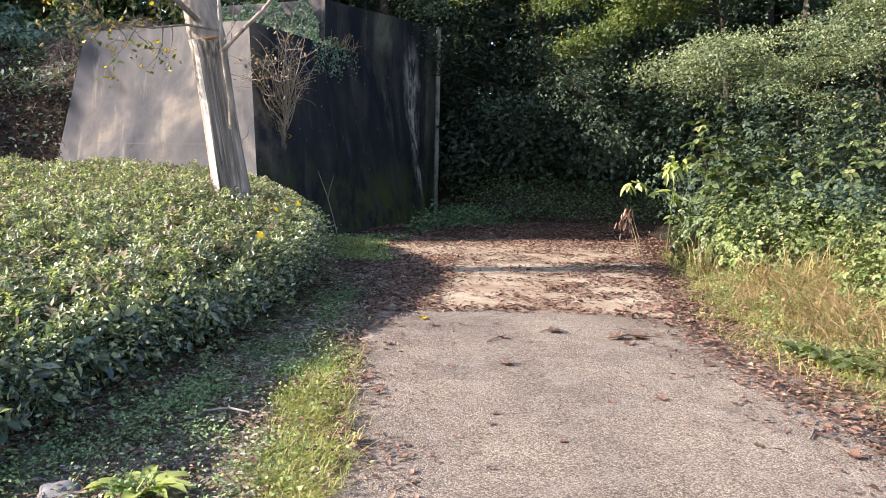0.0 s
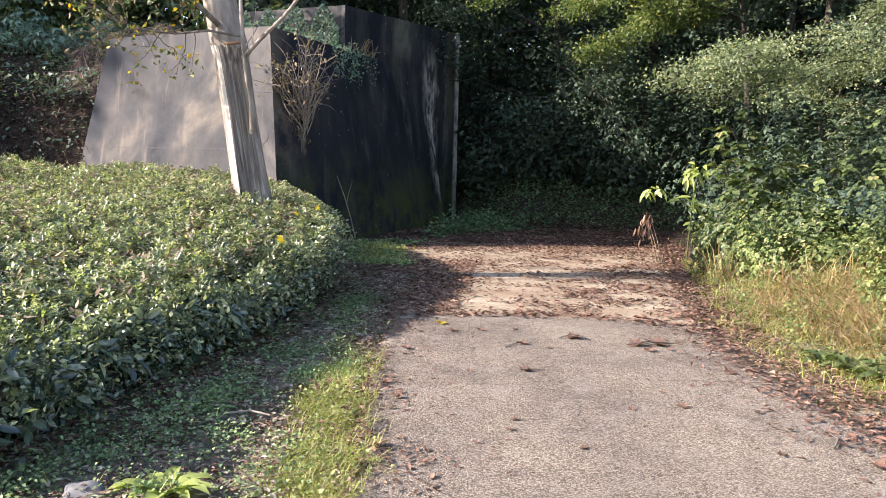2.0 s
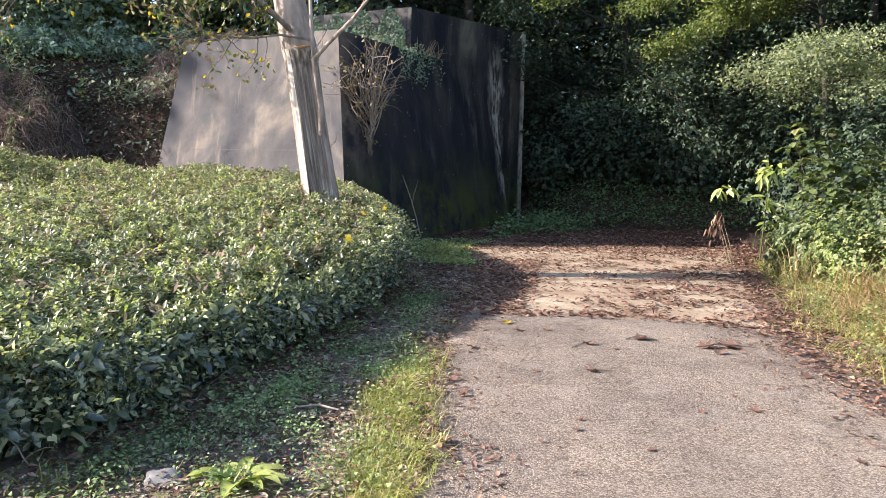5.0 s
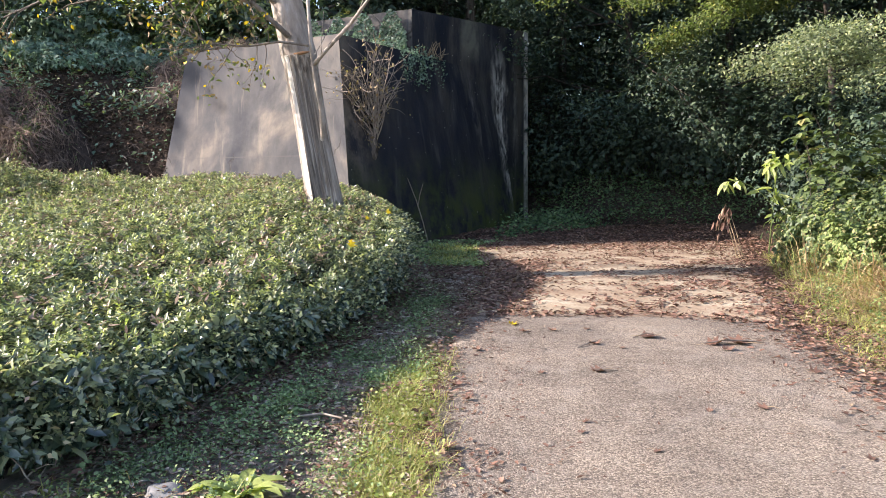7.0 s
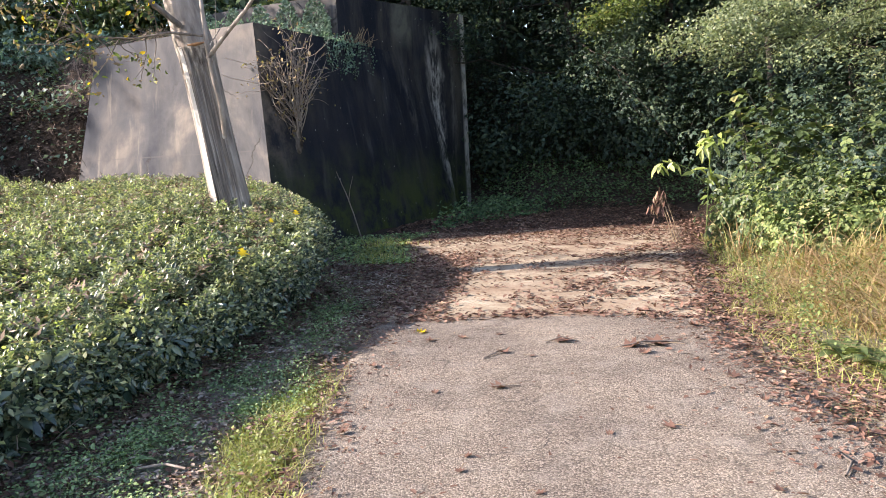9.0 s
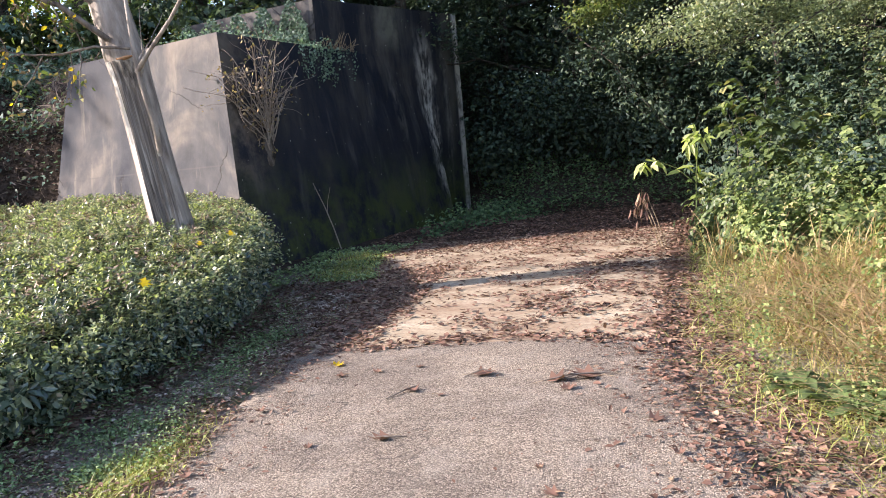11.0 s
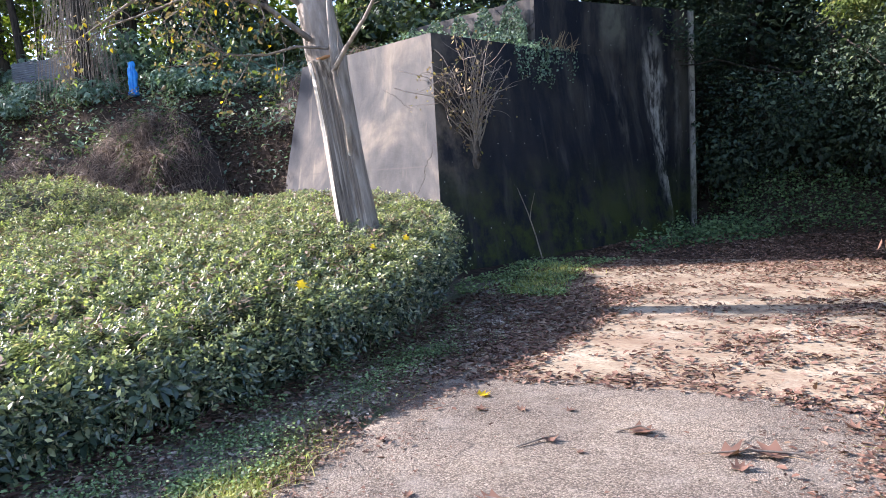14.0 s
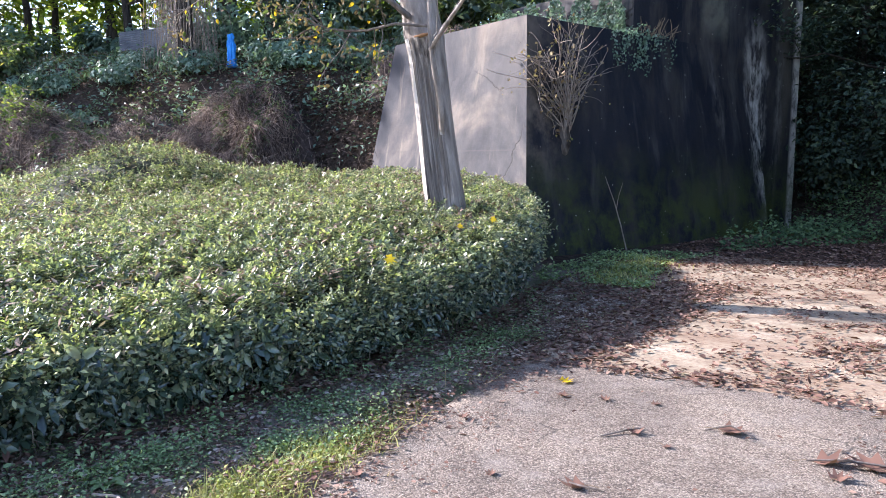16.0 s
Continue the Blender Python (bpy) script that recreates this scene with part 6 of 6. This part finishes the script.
for cx, cy, h in ((-13.0, 15.9, 0.6), (-15.2, 14.6, 0.6), (-17.4, 14.0, 0.6), (-11.8, 17.2, 0.6), (-19.3, 13.2, 0.7), (-16.2, 15.6, 0.6), (-12.1, 15.6, 0.5), (-9.8, 17.8, 0.7), (-18.3, 15.2, 0.6), (-10.8, 16.6, 0.5), (-20.5, 12.6, 0.6), (-14.2, 16.6, 0.6), (-17.9, 12.6, 0.5)):
    bush("fern", cx, cy, 1.0, 0.8, h, 1500, 0.085, L_TEAL, "bluish-green leafy plants on the hillside", 12, None, 0.5)["group"] = "leafy plants on the hillside"

vine_tree = tagged(new("vine_draped_tree"), "tree trunk wrapped in hanging dry vine stems", "tree")
vx, vy = -15.9, 15.0
vz = float(ground_z(vx, vy))
tb = Tubes()
tb.add([(vx, vy, vz - 0.1), (vx + 0.05, vy, vz + 3), (vx - 0.05, vy, vz + 8)], [0.24, 0.2, 0.16], 12, 0.05)
put("trunk", tb.mesh("trunk", M_DARKBARK), vine_tree)
tb = Tubes()
for _ in range(150):
    t, r = rng.uniform(0, 6.28), rng.uniform(0.3, 0.95)
    top = rng.uniform(1.6, 5.5)
    a = np.array([vx + r * math.cos(t) * 0.6, vy + r * math.sin(t) * 0.6, vz + top])
    b = np.array([vx + r * 1.5 * math.cos(t) + rng.normal(0, 0.2), vy + r * math.sin(t), vz])
    m = (a + b) / 2 + rng.normal(0, 0.10, 3)
    tb.add([a, m, b], [0.006, 0.008, 0.005], 3)
put("vine_mass", tb.mesh("vine_mass", M_TWIG), vine_tree, "grey-brown hanging vine stems", "", "", "stuff")
# unseen crown added high up, limbs aimed to throw dappled shade on the wall
crown_at = []
for a in range(9):
    t = a * 2.4
    st = (vx, vy, vz + 4.0 + 0.4 * a)
    lb = curve_pts(st, (math.cos(t) + 0.25, math.sin(t) - 0.55, 0.35), 3.8, 8, 0.3, 0.1)
    tb = Tubes()
    tb.add(lb, np.linspace(0.08, 0.01, 9), 6)
    put("limb", tb.mesh("limb", M_DARKBARK), vine_tree)
    crown_at.append(lb[3:])
crown_at = np.concatenate(crown_at)
p = crown_at[rng.integers(0, len(crown_at), 5000)] + rng.normal(0, 0.45, (5000, 3))
L = rng.uniform(0.09, 0.18, 5000)
put("crown", leaves("crown", p, rand_dirs(5000), rand_dirs(5000) + np.array([0, 0, 0.6]), L, L * 0.55, L_BRIGHT, 0.15, 0.2, True), vine_tree, "", "", "", "stuff")

corrugated = tagged(new("corrugated_fence"), "grey-blue corrugated metal sheet fence on the hill", "fence")
for a in range(3):
    n = 15
    x0, y0 = -22.2 + 1.25 * a, 17.1
    z0 = float(ground_z(x0 + 0.6, y0)) - 0.05
    vs, fs = [], []
    for b in range(n * 4 + 1):
        z = z0 + 1.0 * b / (n * 4)
        off = 0.025 * math.sin(b * math.pi / 2)
        vs += [(x0, y0 + off, z), (x0 + 1.23, y0 + off, z), (x0, y0 + off + 0.004, z), (x0 + 1.23, y0 + off + 0.004, z)]
        if b:
            k = b * 4
            fs += [(k - 4, k - 3, k + 1, k), (k - 1, k - 2, k + 2, k + 3)]
    put("metal_sheet", mesh_from("metal_sheet", vs, fs, M_PANEL, True), corrugated)

bm = bmesh.new()
bmesh.ops.create_icosphere(bm, subdivisions=4, radius=1)
for v in bm.verts:
    q = v.co.copy()
    flat = max(0.35, (1 - q.z * q.z) ** 0.5)
    w = (0.125 + 0.012 * math.sin(q.z * 6 + 0.6) - 0.03 * q.z + 0.06 * noise.noise(q * 2.6) + 0.02 * noise.noise(q * 7)) / flat
    v.co = Vector((q.x * w, q.y * w * 0.7, q.z * 0.44 + 0.04 * noise.noise(q * 3)))
me = bpy.data.meshes.new("blue_sack")
bm.to_mesh(me)
bm.free()
me.materials.append(M_BLUE)
me.polygons.foreach_set("use_smooth", [True] * len(me.polygons))
blue = put("blue_sack", me, None, "bright blue plastic sack standing on the hillside", "sack")
blue.location = (-14.25, 15.2, float(ground_z(-14.25, 15.2)) + 0.47)

# woods on top of the hill
BRIGHT = "slender woodland tree with sunlit yellow-green leaves"
for a, (x, y, h) in enumerate(((-24, 18.5, 11), (-27, 20, 12), (-21.5, 21.5, 12), (-30, 18, 12), (-25, 24, 13), (-33, 21, 13), (-19, 24, 12), (-29, 27, 14), (-37, 17, 13), (-22, 28, 14), (-35, 27, 15), (-41, 22, 15), (-27, 12.5, 10), (-31, 10.5, 11), (-30, 14.5, 12), (-36, 12, 12), (-33.5, 15, 12))):
    woodland_tree("woodland_tree", x, y, h, rng.uniform(0.10, 0.22), 0.16, 3.4, 4600, 0.22, L_BRIGHT if a % 2 else L_LIGHT, BRIGHT, 12, (rng.uniform(-0.16, 0.12), 0), None, 0.5, None, 0.1, 1.0)
for x, y, h in ((-15.5, 22, 11), (-12, 20.5, 10), (-9.5, 23, 11), (-13.5, 26, 13), (-6.5, 21.5, 10), (-17.5, 19.5, 9), (-8, 28, 14), (-3.5, 24, 11)):
    woodland_tree("woodland_tree", x, y, h, 0.2, 0.06, 3.4, 7500, 0.21, L_FOREST, "dark evergreen woodland tree on the hill", 15, (0, 0), None, 0.4, None, 0.12, 1.0)
for cx, cy, h in ((-20, 18.6, 1.3), (-23.5, 17.6, 1.4), (-17.4, 17.6, 1.6), (-14.2, 18.6, 1.8), (-11.6, 18.9, 1.8), (-9.0, 19.4, 1.9), (-27, 16.4, 1.5), (-25, 11.6, 1.8), (-28, 10.6, 2.0), (-22.5, 12.6, 1.2), (-6.6, 18.4, 1.6), (-24, 13.4, 1.6)):
    bush("woodland_shrub", cx, cy, 1.6, 1.2, h * 0.8, 2200, 0.13, L_TEAL if cx < -13 and cy > 16 else L_SHRUB, "green woodland shrub on the hill", 16, M_DARKBARK)["group"] = "shrubs under the trees"

# young tree standing at the hedge's far side
woodland_tree("young_tree", -12.1, 8.05, 3.0, 0.032, 0.50, 0.85, 900, 0.075, L_YELLOW, "slender young tree with pale stem and small leaves", 9, (0.02, 0.0), M_TRUNK, 0.5, None, 0.1, 1.0)
